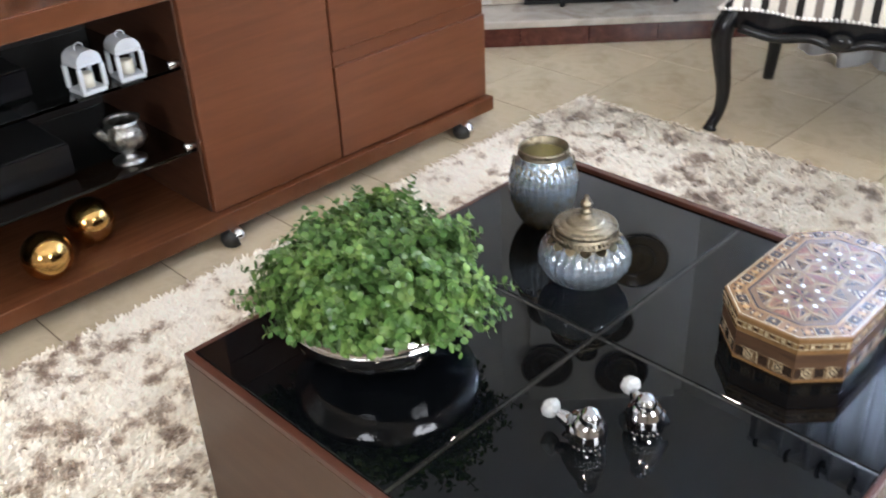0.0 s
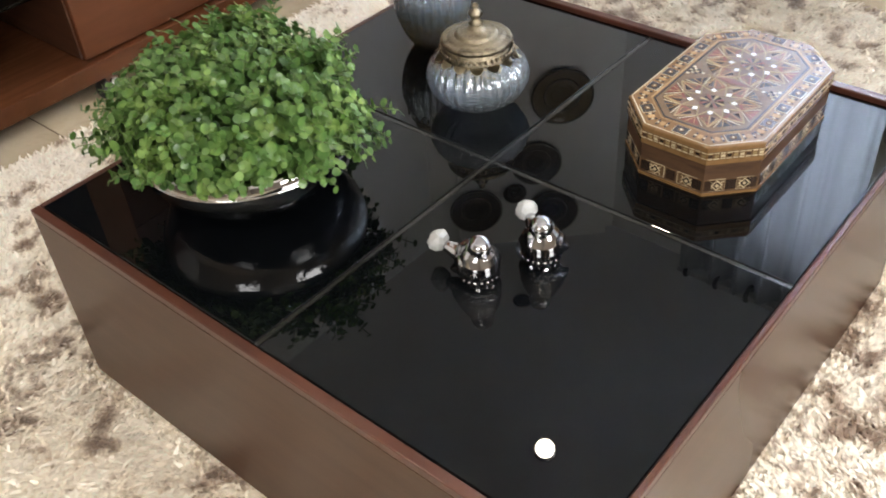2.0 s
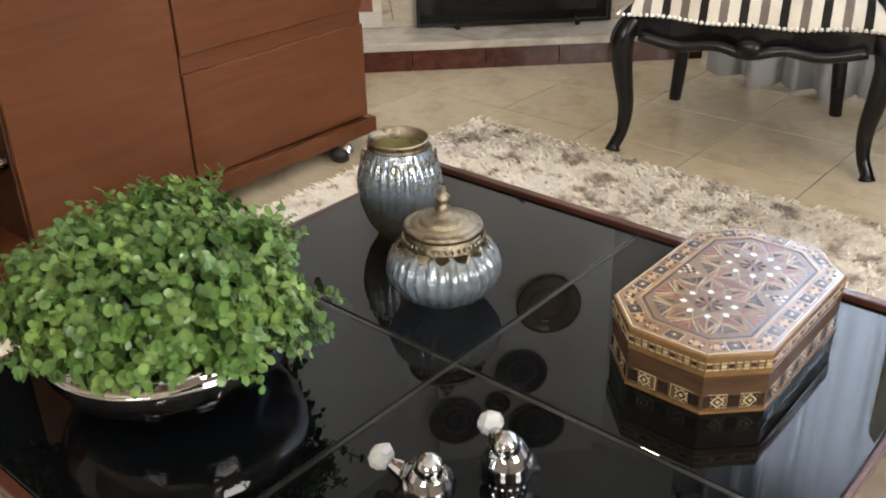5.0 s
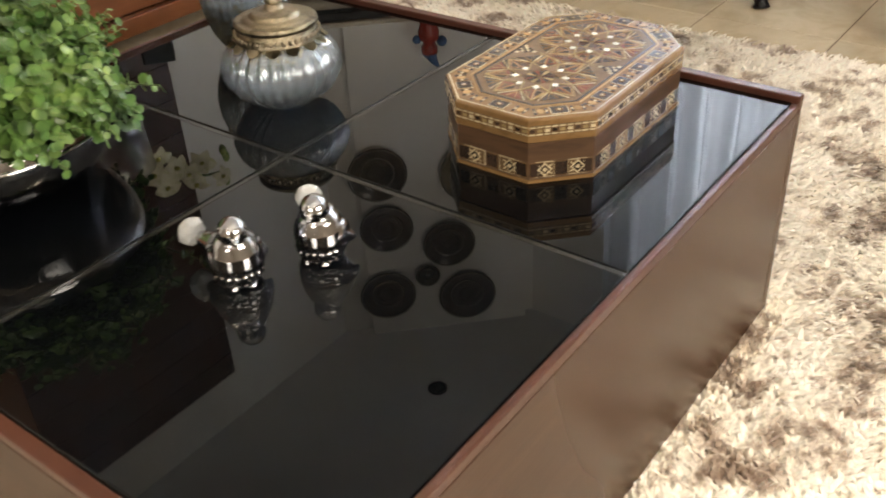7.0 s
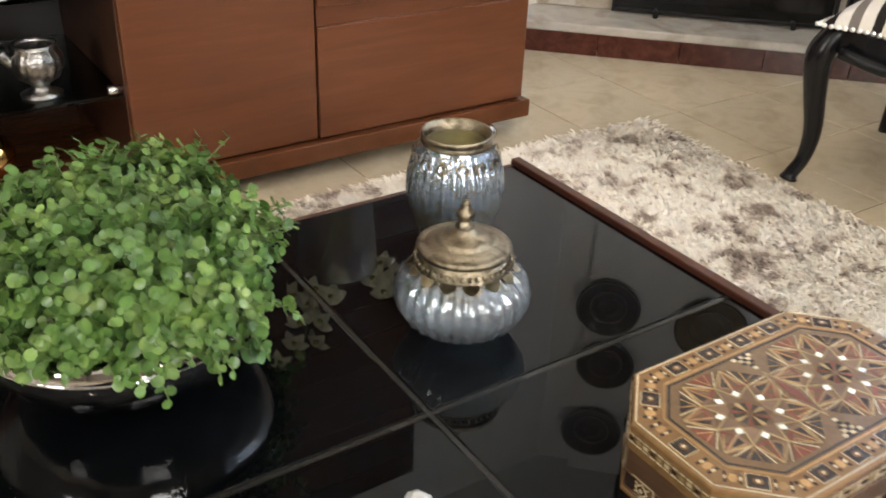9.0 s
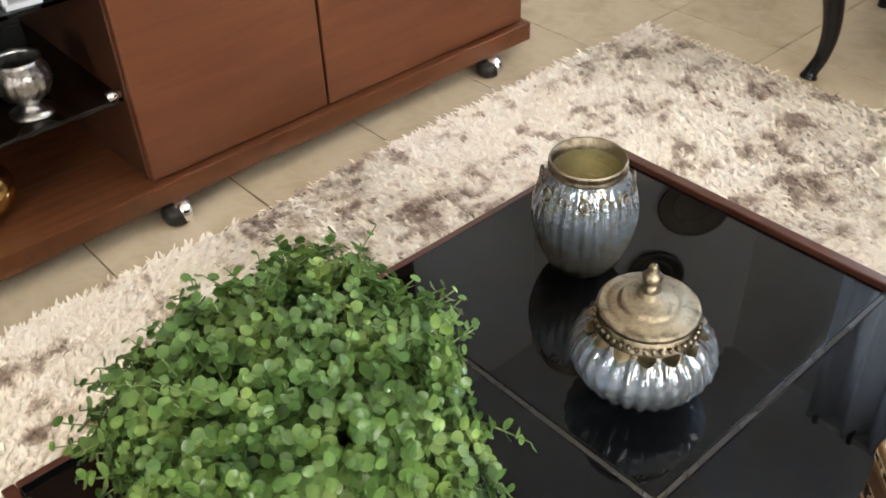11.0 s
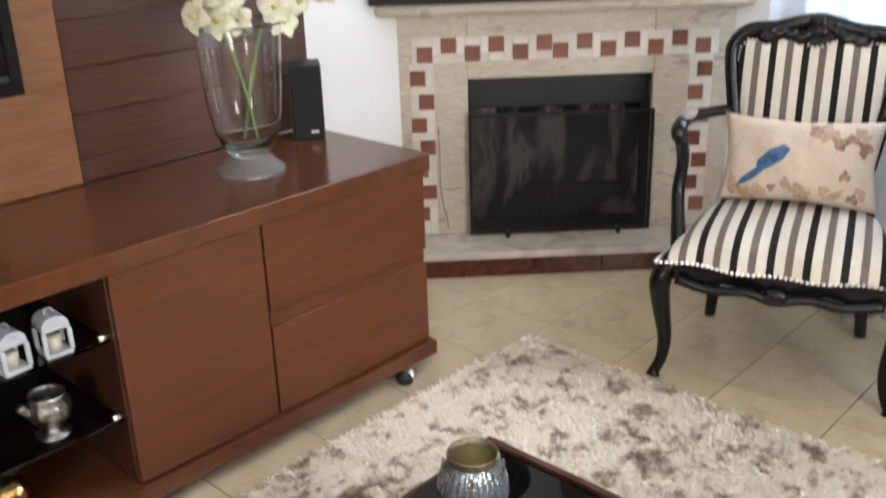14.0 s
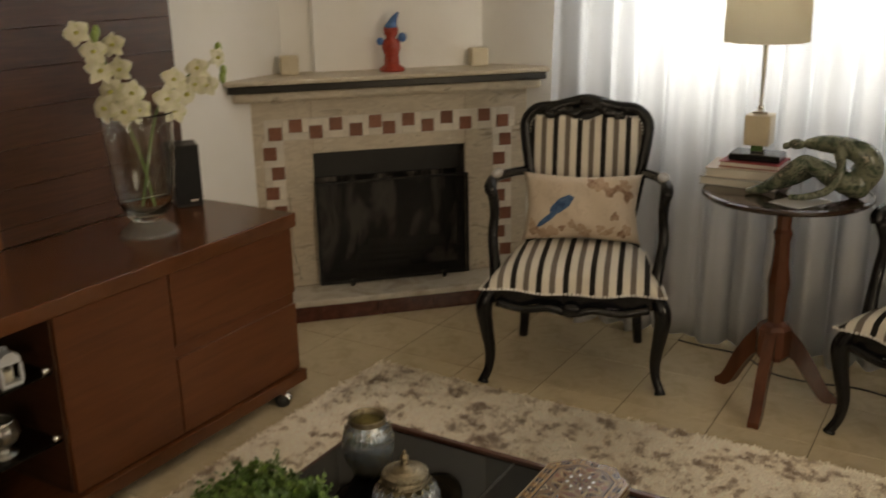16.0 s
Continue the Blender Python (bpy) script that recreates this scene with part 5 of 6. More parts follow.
wb = thing("wire_ball", pose(-1.53, -0.125, 0.712), "dark openwork wire ball ornament", "ornament")
for k in range(9):
    m = Matrix.Rotation(0.7 * k, 3, "Z") @ Matrix.Rotation(0.35 + 0.31 * k, 3, "X")
    c = [m @ Vector((0.082 * math.cos(a), 0.082 * math.sin(a), 0)) + Vector((0, 0, 0.085)) for a in np.linspace(0, 2 * math.pi, 41)]
    part("wire_ring", tube(c, 0.0026, 6, caps=False), IRON, wb, smooth=True)

# ---- things in the console's open bay ----
def lantern(x, y, turn):
    t = thing("lantern", pose(x, y, 0.487, 0, 0, turn) @ Matrix.Diagonal((0.86, 0.86, 0.76, 1)), "small white metal lantern with a candle inside", "lantern", "white lanterns")
    part("base", cube(-0.036, -0.036, 0, 0.036, 0.036, 0.014, bevel=0.002), WHITE_METAL, t)
    for sx_ in (-1, 1):
        for sy in (-1, 1):
            part("post", cube(sx_ * 0.0335 - 0.0055, sy * 0.0335 - 0.0055, 0.0145, sx_ * 0.0335 + 0.0055, sy * 0.0335 + 0.0055, 0.085, bevel=0.001), WHITE_METAL, t)
    part("head", cube(-0.0365, -0.0365, 0.0855, 0.0365, 0.0365, 0.098, bevel=0.002), WHITE_METAL, t)
    bm = bmesh.new()
    arch = [(0.036 * math.cos(a), 0.098 + 0.034 * math.sin(a)) for a in np.linspace(0, math.pi, 13)]
    lo = [bm.verts.new((-0.035, y_, z_)) for y_, z_ in arch]
    hi = [bm.verts.new((0.035, y_, z_)) for y_, z_ in arch]
    bm.faces.new(lo)
    bm.faces.new(hi[::-1])
    for k in range(len(arch)):
        bm.faces.new((lo[k], hi[k], hi[(k + 1) % len(arch)], lo[(k + 1) % len(arch)]))
    bmesh.ops.recalc_face_normals(bm, faces=bm.faces)
    part("roof", bm, WHITE_METAL, t, "arched roof")
    bm = tube([(0, 0.012 * math.cos(a), 0.136 + 0.012 * math.sin(a)) for a in np.linspace(0, 2 * math.pi, 15)], 0.002, 6)
    part("ring", bm, WHITE_METAL, t)
    part("candle", lathe([(0, 0.0145), (0.020, 0.0145), (0.020, 0.055), (0.016, 0.057), (0, 0.054)], 18), CANDLE, t, "ivory candle", smooth=True)
    return t


lan = lantern(-1.312, -0.160, 6)
copy_thing(lan, pose(-1.318, -0.056, 0.487, 0, 0, -5))
cp = thing("silver_cup", pose(-1.350, -0.084, 0.272), "embossed old silver footed cup", "cup")
part("cup", lathe([(0, 0), (0.040, 0), (0.042, 0.004), (0.028, 0.010), (0.016, 0.018), (0.020, 0.026), (0.040, 0.040), (0.051, 0.062), (0.050, 0.084), (0.041, 0.100), (0.044, 0.110), (0.041, 0.110), (0.038, 0.100), (0.045, 0.08), (0.045, 0.065), (0, 0.036)], 84, 14, 0.05, (0.03, 0.095)), SILVER_CUP, cp, smooth=True)
part("spout", tube(spline([(0.0, -0.038, 0.07), (0.0, -0.056, 0.082), (0.0, -0.066, 0.099)], 4), [0.014] * 3 + [0.011] * 6, 10), SILVER_CUP, cp, smooth=True)
for x, y in ((-1.295, -0.362), (-1.375, -0.212)):
    g = tagged(part("gold_ball", ball((0, 0, 0.058), 0.059, None, 32, 20), GOLD, None, smooth=True), "shiny gold decorative ball in the open bay", "ornament", "gold balls")
    g.location = (x, y, 0.0885)
def device(y0, y1, z, h, label):
    t = thing("media_player", pose(-1.54, (y0 + y1) / 2, z), label, "media player")
    w = (y1 - y0) / 2
    part("case", cube(-0.19, -w, 0.006, 0.16, w, h, bevel=0.003), RUBBER, t)
    part("front_panel", cube(0.1602, -w, 0.007, 0.168, w, h - 0.001, bevel=0.002), BLACK_PAINT, t, "glossy black front panel")
    for yy in (-w + 0.03, w - 0.03):
        for xx in (-0.15, 0.12):
            f = part("foot", lathe([(0, 0), (0.012, 0), (0.012, 0.006), (0, 0.006)], 12), RUBBER, t)
            f.location = (xx, yy, 0)
device(-0.72, -0.262, 0.487, 0.068, "flat black media player on the glass shelf")
device(-0.74, -0.215, 0.272, 0.085, "black receiver box on the lower glass shelf")

# ---- mantel ----
fg = tagged(part("figurine", lathe([(0, 0), (0.058, 0), (0.060, 0.012), (0.036, 0.030), (0.034, 0.075), (0.044, 0.105), (0.040, 0.135), (0.022, 0.15), (0.034, 0.17), (0.034, 0.195), (0, 0.21)], 24), PAINT_RED, None, smooth=True), "small painted red and blue ceramic figurine on the mantel", "figurine")
bm = bmesh.new()
bm.from_mesh(fg.data)
n0 = len(bm.faces)
tube(spline([(0.0, 0, 0.19), (0.012, 0, 0.225), (0.035, 0, 0.262)], 4), [0.034, 0.031, 0.027, 0.022, 0.019, 0.016, 0.012, 0.009, 0.005], 14, bm)
ball((0.052, 0, 0.15), 0.022, bm, 12, 8)
ball((-0.05, 0, 0.135), 0.018, bm, 12, 8)
bm.faces.ensure_lookup_table()
for f_ in bm.faces[n0:]:
    f_.material_index = 1
bm.to_mesh(fg.data)
bm.free()
fg.data.materials.append(PAINT_BLUE)
fg.data.shade_smooth()
fg.matrix_world = DIAG @ pose(0.478, 2.60, 1.102)
for u in (0.012, 0.908):
    c = tagged(part("candle_block", cube(-0.042, -0.035, 0, 0.042, 0.035, 0.085, bevel=0.008, seg=3), CREAM_STONE, None), "square cream stone candle holder on the mantel", "candle holder", "stone candle holders")
    c.matrix_world = DIAG @ pose(u, 2.655, 1.102)

# ---- cable on the floor ----
cb = tagged(part("cable", tube(spline([(-0.12, 2.255, 0.004), (0.0, 2.235, 0.004), (0.16, 2.22, 0.004), (0.30, 2.10, 0.004), (0.46, 2.08, 0.004), (0.62, 2.11, 0.004), (0.85, 2.05, 0.004)], 8), 0.0035, 6), RUBBER, None, smooth=True), "thin black cable lying on the tiles", "cable")

# ---- on the coffee table: leafy plant in a chrome bowl ----
TOP = 0.352
pl = thing("potted_plant", pose(-0.246, -0.234, TOP), "bushy small-leaved green plant in a hammered chrome bowl", "plant")
part("bowl", lathe([(0, 0.001), (0.084, 0.001), (0.094, 0.003), (0.117, 0.017), (0.136, 0.038), (0.1475, 0.060), (0.1515, 0.076), (0.1518, 0.080), (0.147, 0.080), (0.144, 0.066), (0.130, 0.040), (0.10, 0.018), (0, 0.010)], 80), HAMMERED, pl, "hammered chrome bowl", smooth=True)
part("rim_band", lathe([(0.1518, 0.0802), (0.1512, 0.086), (0.1485, 0.0925), (0.1440, 0.0970), (0.1390, 0.0985), (0.1360, 0.0965), (0.1400, 0.0910), (0.1440, 0.0850), (0.1460, 0.0802), (0.1518, 0.0802)], 80), RIM_CHROME, pl, "smooth polished rim band", smooth=True)
part("soil", lathe([(0, 0.084), (0.08, 0.084), (0.136, 0.082)], 32), SOOT, pl)


def foliage(n, seed):
    """Sprigs from the bowl's middle, each with round leaves in pairs."""
    g = random.Random(seed)
    verts, faces, sv = [], [], bmesh.new()
    for k in range(n):
        az = 2 * math.pi * (k * 0.618034 % 1) + g.uniform(-0.2, 0.2)
        el = math.asin(min(1, max(-1, -0.14 + 1.14 * ((k + 0.5) / n)))) + g.uniform(-0.1, 0.1)
        lump = 1 + 0.09 * math.sin(3 * az + 1.2) * math.cos(el) + 0.07 * math.sin(5 * az + 4 * el) + g.uniform(-0.20, 0.05) + (g.uniform(0.05, 0.20) if g.random() < 0.20 else 0)
        d = Vector((math.cos(az) * math.cos(el), math.sin(az) * math.cos(el), math.sin(el)))
        tip = Vector((0, 0, 0.108)) + Vector((d.x * 0.176, d.y * 0.176, d.z * 0.120)) * lump
        if g.random() < 0.03 and d.z < 0.35:
            tip.z -= g.uniform(0.02, 0.05)
        root = Vector((d.x * 0.08, d.y * 0.08, 0.088))
        bend = Vector((g.uniform(-1, 1), g.uniform(-1, 1), g.uniform(0.2, 1.2))) * 0.022
        pts = [root.lerp(tip, q) + bend * math.sin(math.pi * q) for q in (0.0, 0.35, 0.7, 1.0)]
        tube(pts, [0.0016, 0.0014, 0.0011, 0.0007], 4, sv, caps=False)
        for i in range(7):
            q = 0.42 + 0.60 * i / 6
            c = root.lerp(tip, min(q, 1)) + bend * math.sin(math.pi * min(q, 1))
            ax = (tip - root).normalized()
            side0 = ax.orthogonal().normalized()
            side0.rotate(Matrix.Rotation(1.57 * i + g.uniform(-0.5, 0.5), 3, ax))
            for s in ((1, -1) if i < 6 else (1,)):
                out = (side0 * s + ax * g.uniform(0.1, 0.7) + Vector((0, 0, g.uniform(-0.1, 0.4)))).normalized()
                r = g.uniform(0.0046, 0.0084) * (0.75 if i > 4 else 1.0)
                nrm = (ax * 0.9 + d * 0.5 + Vector((g.uniform(-0.6, 0.6), g.uniform(-0.6, 0.6), g.uniform(0, 0.9)))).normalized()
                across = nrm.cross(out).normalized()
                nrm = out.cross(across).normalized()
                b = len(verts)
                m_ = c + out * (r * 1.05)
                verts.append(m_ - nrm * r * 0.22)
                for j in range(8):
                    a = 2 * math.pi * j / 8
                    wob = r * (1.0 if j else 0.9)
                    verts.append(m_ + out * (wob * 1.05 * math.cos(a)) + across * (wob * math.sin(a)) + nrm * (r * 0.10 * math.cos(2 * a)))
                for j in range(8):
                    faces.append((b, b + 1 + j, b + 1 + (j + 1) % 8))
    part("stem_tangle", sv, STEM, pl, kind="stuff")
    mesh_part("foliage", verts, faces, LEAF, pl, "dense small round green leaves", smooth=True, kind="stuff")


foliage(900, 7)

# lidded glass jar
ja = thing("lidded_jar", pose(-0.114, 0.115, TOP) @ Matrix.Diagonal((0.95, 0.95, 1.11, 1)), "squat ribbed glass jar with an antique silver lid", "jar")
part("jar", lathe([(0, 0.002), (0.040, 0.002), (0.046, 0.006), (0.066, 0.020), (0.079, 0.040), (0.080, 0.050), (0.074, 0.066), (0.058, 0.082), (0.052, 0.086), (0.049, 0.084), (0.055, 0.078), (0.070, 0.062), (0.0755, 0.050), (0.0745, 0.040), (0.062, 0.023), (0.042, 0.010), (0, 0.008)], 196, 28, 0.11, (0.012, 0.078)), JAR_GLASS, ja, "pale ribbed glass body", smooth=True)
col = part("collar", lathe([(0.058, 0.080), (0.0585, 0.086), (0.054, 0.089), (0.0545, 0.096), (0.049, 0.096), (0.049, 0.080), (0.058, 0.080)], 48), SILVER_OLD, ja, "embossed silver collar", smooth=True)
bm = bmesh.new()
for k in range(40):
    a = 2 * math.pi * k / 40
    ball((0.0575 * math.cos(a), 0.0575 * math.sin(a), 0.0885), 0.0032, bm, 6, 5)
part("beading", bm, SILVER_OLD, col, smooth=True, kind="stuff")
pet = None
for k in range(14):
    a = 360 * k / 14
    m = pose(0, 0, 0, 0, 0, a)
    if pet is None:
        bm = bmesh.new()
        rows = []
        for (r, z), w in zip(((0.0585, 0.083), (0.0615, 0.0805), (0.0645, 0.0780), (0.0668, 0.0758)), (0.0095, 0.0100, 0.0070, 0.0025)):
            rows.append([bm.verts.new((r + (0.0022 if s == 0 else 0), s * w, z + (0.001 if s == 0 else 0))) for s in (-1, 0, 1)])
        for p, q in zip(rows, rows[1:]):
            for s in (0, 1):
                bm.faces.new((p[s], p[s + 1], q[s + 1], q[s]))
        bmesh.ops.solidify(bm, geom=bm.faces[:], thickness=0.0012)
        pet = part("petal", bm, GILT, col, smooth=True)
        pet.matrix_local = m
    else:
        share("petal", pet, col, m)
lid = part("lid", lathe([(0.050, 0.0965), (0.0560, 0.0975), (0.0572, 0.1005), (0.0562, 0.1030), (0.0520, 0.1042), (0.0500, 0.1036), (0.0440, 0.1050), (0.0425, 0.1062), (0.0360, 0.1068), (0.0340, 0.1072), (0.0328, 0.1098), (0.0300, 0.1125), (0.0270, 0.1122), (0.0220, 0.1142), (0.016, 0.1150), (0.0125, 0.1175), (0.010, 0.122), (0, 0.122)], 120, 40, 0.03, (0.1037, 0.1140)), SILVER_OLD, ja, "domed antique silver lid", smooth=True)
part("finial", lathe([(0.010, 0.1215), (0.012, 0.124), (0.007, 0.128), (0.0065, 0.131), (0.0105, 0.134), (0.0115, 0.138), (0.008, 0.142), (0.004, 0.144), (0.0055, 0.148), (0.004, 0.151), (0, 0.152)], 20), SILVER_OLD, lid, "turned knob", smooth=True)

# tall open votive jar
vo = thing("votive_jar", pose(-0.298, 0.227, TOP) @ Matrix.Diagonal((0.98, 0.98, 1.08, 1)), "barrel-shaped ribbed mercury glass candle jar", "candle jar")
part("glass", lathe([(0, 0.001), (0.034, 0.001), (0.040, 0.006), (0.052, 0.028), (0.0605, 0.052), (0.0645, 0.074), (0.0635, 0.094), (0.058, 0.114), (0.0515, 0.127), (0.0475, 0.134), (0.0465, 0.138)], 180, 30, 0.09, (0.010, 0.116)), MERCURY, vo, "silvered ribbed glass", smooth=True)
part("lining", lathe([(0.0445, 0.138), (0.0455, 0.133), (0.0495, 0.125), (0.055, 0.113), (0.0595, 0.094), (0.0605, 0.074), (0.057, 0.052), (0.048, 0.028), (0.034, 0.010), (0, 0.008)], 72), SPECKLE, vo, "gold speckled lining", smooth=True)
part("rim", lathe([(0.0440, 0.134), (0.0470, 0.134), (0.0485, 0.137), (0.0470, 0.139), (0.0475, 0.143), (0.0485, 0.146), (0.0472, 0.149), (0.0455, 0.148), (0.0440, 0.134)], 56), SILVER_OLD, vo, "beaded silver rim", smooth=True)
for k in range(14):
    a = 2 * math.pi * k / 14
    bm = tube([(0.0585 * math.cos(a + 0.12 * math.cos(q)), 0.0585 * math.sin(a + 0.12 * math.cos(q)), 0.1185 + 0.0075 * math.sin(q)) for q in np.linspace(0, 2 * math.pi, 12)], 0.0014, 5)
    part("scroll", bm, SILVER_OLD, vo, smooth=True)

# two little chrome figures with a frosted crystal
def figure(m):
    bm = lathe([(0, 0.0), (0.016, 0.0), (0.0215, 0.004), (0.0258, 0.014), (0.0264, 0.025), (0.0248, 0.037), (0.0208, 0.048), (0.0145, 0.056), (0, 0.061)], 32)
    ball((0.0, -0.007, 0.0605), 0.0145, bm, 20, 14, (1.0, 1.05, 0.98))
    ball((0.0, -0.0220, 0.0560), 0.0050, bm, 10, 8, (0.7, 1.3, 0.7))
    ball((-0.003, 0.010, 0.030), 0.0225, bm, 18, 12, (0.95, 1.25, 1.0))
    for s in (-1, 1):
        ball((s * 0.0215, 0.004, 0.027), 0.013, bm, 16, 10, (0.55, 1.2, 1.25))
        tube([(s * 0.022, 0.004, 0.026), (s * 0.028, 0.010, 0.021), (s * 0.031, 0.015, 0.018)], [0.009, 0.006, 0.002], 8, bm)
        ball((s * 0.0085, -0.017, 0.0025), 0.0055, bm, 10, 8, (1, 1.2, 0.5))
    for k in range(24):   # beads over the breast and round the foot
        a = math.pi * (1.15 + 0.70 * (k % 8 + 0.5 * (k // 8 % 2)) / 7.5)
        z = 0.006 + 0.0052 * (k // 8)
        r = 0.0228 + 0.0016 * (k // 8)
        ball((r * math.cos(a), r * math.sin(a), z), 0.0019, bm, 8, 6)
    tube([(-0.006, 0.014, 0.028), (-0.018, 0.032, 0.029), (-0.027, 0.045, 0.031)], [0.016, 0.011, 0.007], 12, bm)
    ob = part("figurine", bm, CHROME_FIG, smooth=True)
    rem = ob.modifiers.new("one_skin", "REMESH")
    rem.mode, rem.voxel_size, rem.use_smooth_shade = "VOXEL", 0.0011, True
    smo = ob.modifiers.new("soft_joints", "SMOOTH")
    smo.iterations, smo.factor = 3, 0.5
    ob.matrix_world = m
    tagged(ob, "small rounded chrome figurine with a frosted crystal", "figurine", "chrome figurines")
    bm = bmesh.new()
    made = bmesh.ops.create_icosphere(bm, subdivisions=2, radius=1, matrix=pose(-0.0335, 0.0550, 0.033, 25, -28, 34) @ Matrix.Diagonal((0.0150, 0.0125, 0.0170, 1)))
    for k, v in enumerate(made["verts"]):
        v.co += Vector((math.sin(7.1 * k), math.sin(4.3 * k + 1), math.sin(5.7 * k + 2))) * 0.0008
    part("crystal", bm, CRYSTAL, ob, "frosted angular crystal")
    return ob


f1 = figure(pose(0.143, -0.212, TOP, 0, 0, 58))
copy_thing(f1, pose(0.184, -0.136, TOP, 0, 0, 22))

# ---- inlaid octagonal box ----
bx = thing("inlaid_box", pose(0.2335, 0.259, TOP), "octagonal golden wood box inlaid with star mosaic", "box")
HW, HL, CUT = 0.1025, 0.164, 0.054


def octo(d=0.0, cx=0.0, cy=0.0):
    w, l, c = HW - d, HL - d, CUT - d * 0.586
    return [(cx + x, cy + y) for x, y in ((w, -l + c), (w, l - c), (w - c, l), (-w + c, l), (-w, l - c), (-w, -l + c), (-w + c, -l), (w - c, -l))]


body = part("body", prism(octo(0.0015), 0.0, 0.050), BOX_SIDE, bx, "dark golden wood body")
part("base_strip", prism(octo(0.0), 0.0005, 0.0045), BOX_WOOD, bx)
boxlid = part("lid", prism(octo(0.0), 0.0515, 0.080, bevel=0.003), BOX_WOOD, bx, "polished inlaid lid")
rnd = random.Random(5)


def inlay(outline, z0, z1, kind, parent):
    return part("inlay", prism(outline, z0, z1), INLAY[kind], parent)


def quad(c, d, n, a, b):
    """A rectangle about c, half-lengths a along d and b along n."""
    return [tuple(c + d * p * a + n * q * b) for p, q in ((-1, -1), (1, -1), (1, 1), (-1, 1))]


def ring_of(d):
    pts = [Vector(p) for p in octo(d)]
    return list(zip(pts, pts[1:] + pts[:1]))


ZT = 0.0797
for a, b in ring_of(0.004):
    t_, n_ = (b - a).normalized(), Vector((-(b - a).y, (b - a).x)).normalized()
    inlay(quad((a + b) / 2, t_, n_, (b - a).length / 2 - 0.001, 0.0008), ZT, 0.0805, "ivory", boxlid)
for a, b in ring_of(0.029):
    t_, n_ = (b - a).normalized(), Vector((-(b - a).y, (b - a).x)).normalized()
    inlay(quad((a + b) / 2, t_, n_, (b - a).length / 2 - 0.0003, 0.0012), ZT, 0.0806, "gold", boxlid)
for a, b in ring_of(0.0165):
    t_, n_ = (b - a).normalized(), Vector((-(b - a).y, (b - a).x)).normalized()
    L = (b - a).length
    cnt = max(3, 2 * round((L / 0.021 - 1) / 2) + 1)
    for k in range(cnt):
        c = a + t_ * L * (k + 0.5) / cnt
        if k % 2 == 1 or cnt == 3 and k == 1:
            inlay(quad(c, t_, n_, 0.0102, 0.0090), ZT, 0.0803, "ivory", boxlid)
            inlay(quad(c, t_, n_, 0.0093, 0.0081), ZT, 0.0806, "dark", boxlid)
            inlay([tuple(c + t_ * 0.0050 * math.cos(q) + n_ * 0.0040 * math.sin(q)) for q in np.linspace(0, 2 * math.pi, 9)[:-1]], ZT, 0.0809, "brown", boxlid)
            inlay(quad(c, (t_ + n_).normalized(), (t_ - n_).normalized(), 0.0016, 0.0016), ZT, 0.0812, "ivory", boxlid)
        else:
            inlay([tuple(c + t_ * 0.0042 * math.cos(q) + n_ * 0.0055 * math.sin(q)) for q in np.linspace(0, 2 * math.pi, 7)[:-1]], ZT, 0.0806, "gold", boxlid)
            for s in (-1, 1):
                for q in (-1, 0, 1):
                    inlay(quad(c + t_ * s * 0.0066 + n_ * q * 0.0046, t_, n_, 0.0012, 0.0019), ZT, 0.0806, "dark" if q else "ivory", boxlid)
inlay(octo(0.031), ZT, 0.08025, "tan", boxlid)


def line(p, q, w, z1, kind):
    """A thin strip let into the lid from p to q."""
    d = (q - p).normalized()
    inlay(quad((p + q) / 2, d, Vector((-d.y, d.x)), (q - p).length / 2, w), ZT, z1, kind, boxlid)


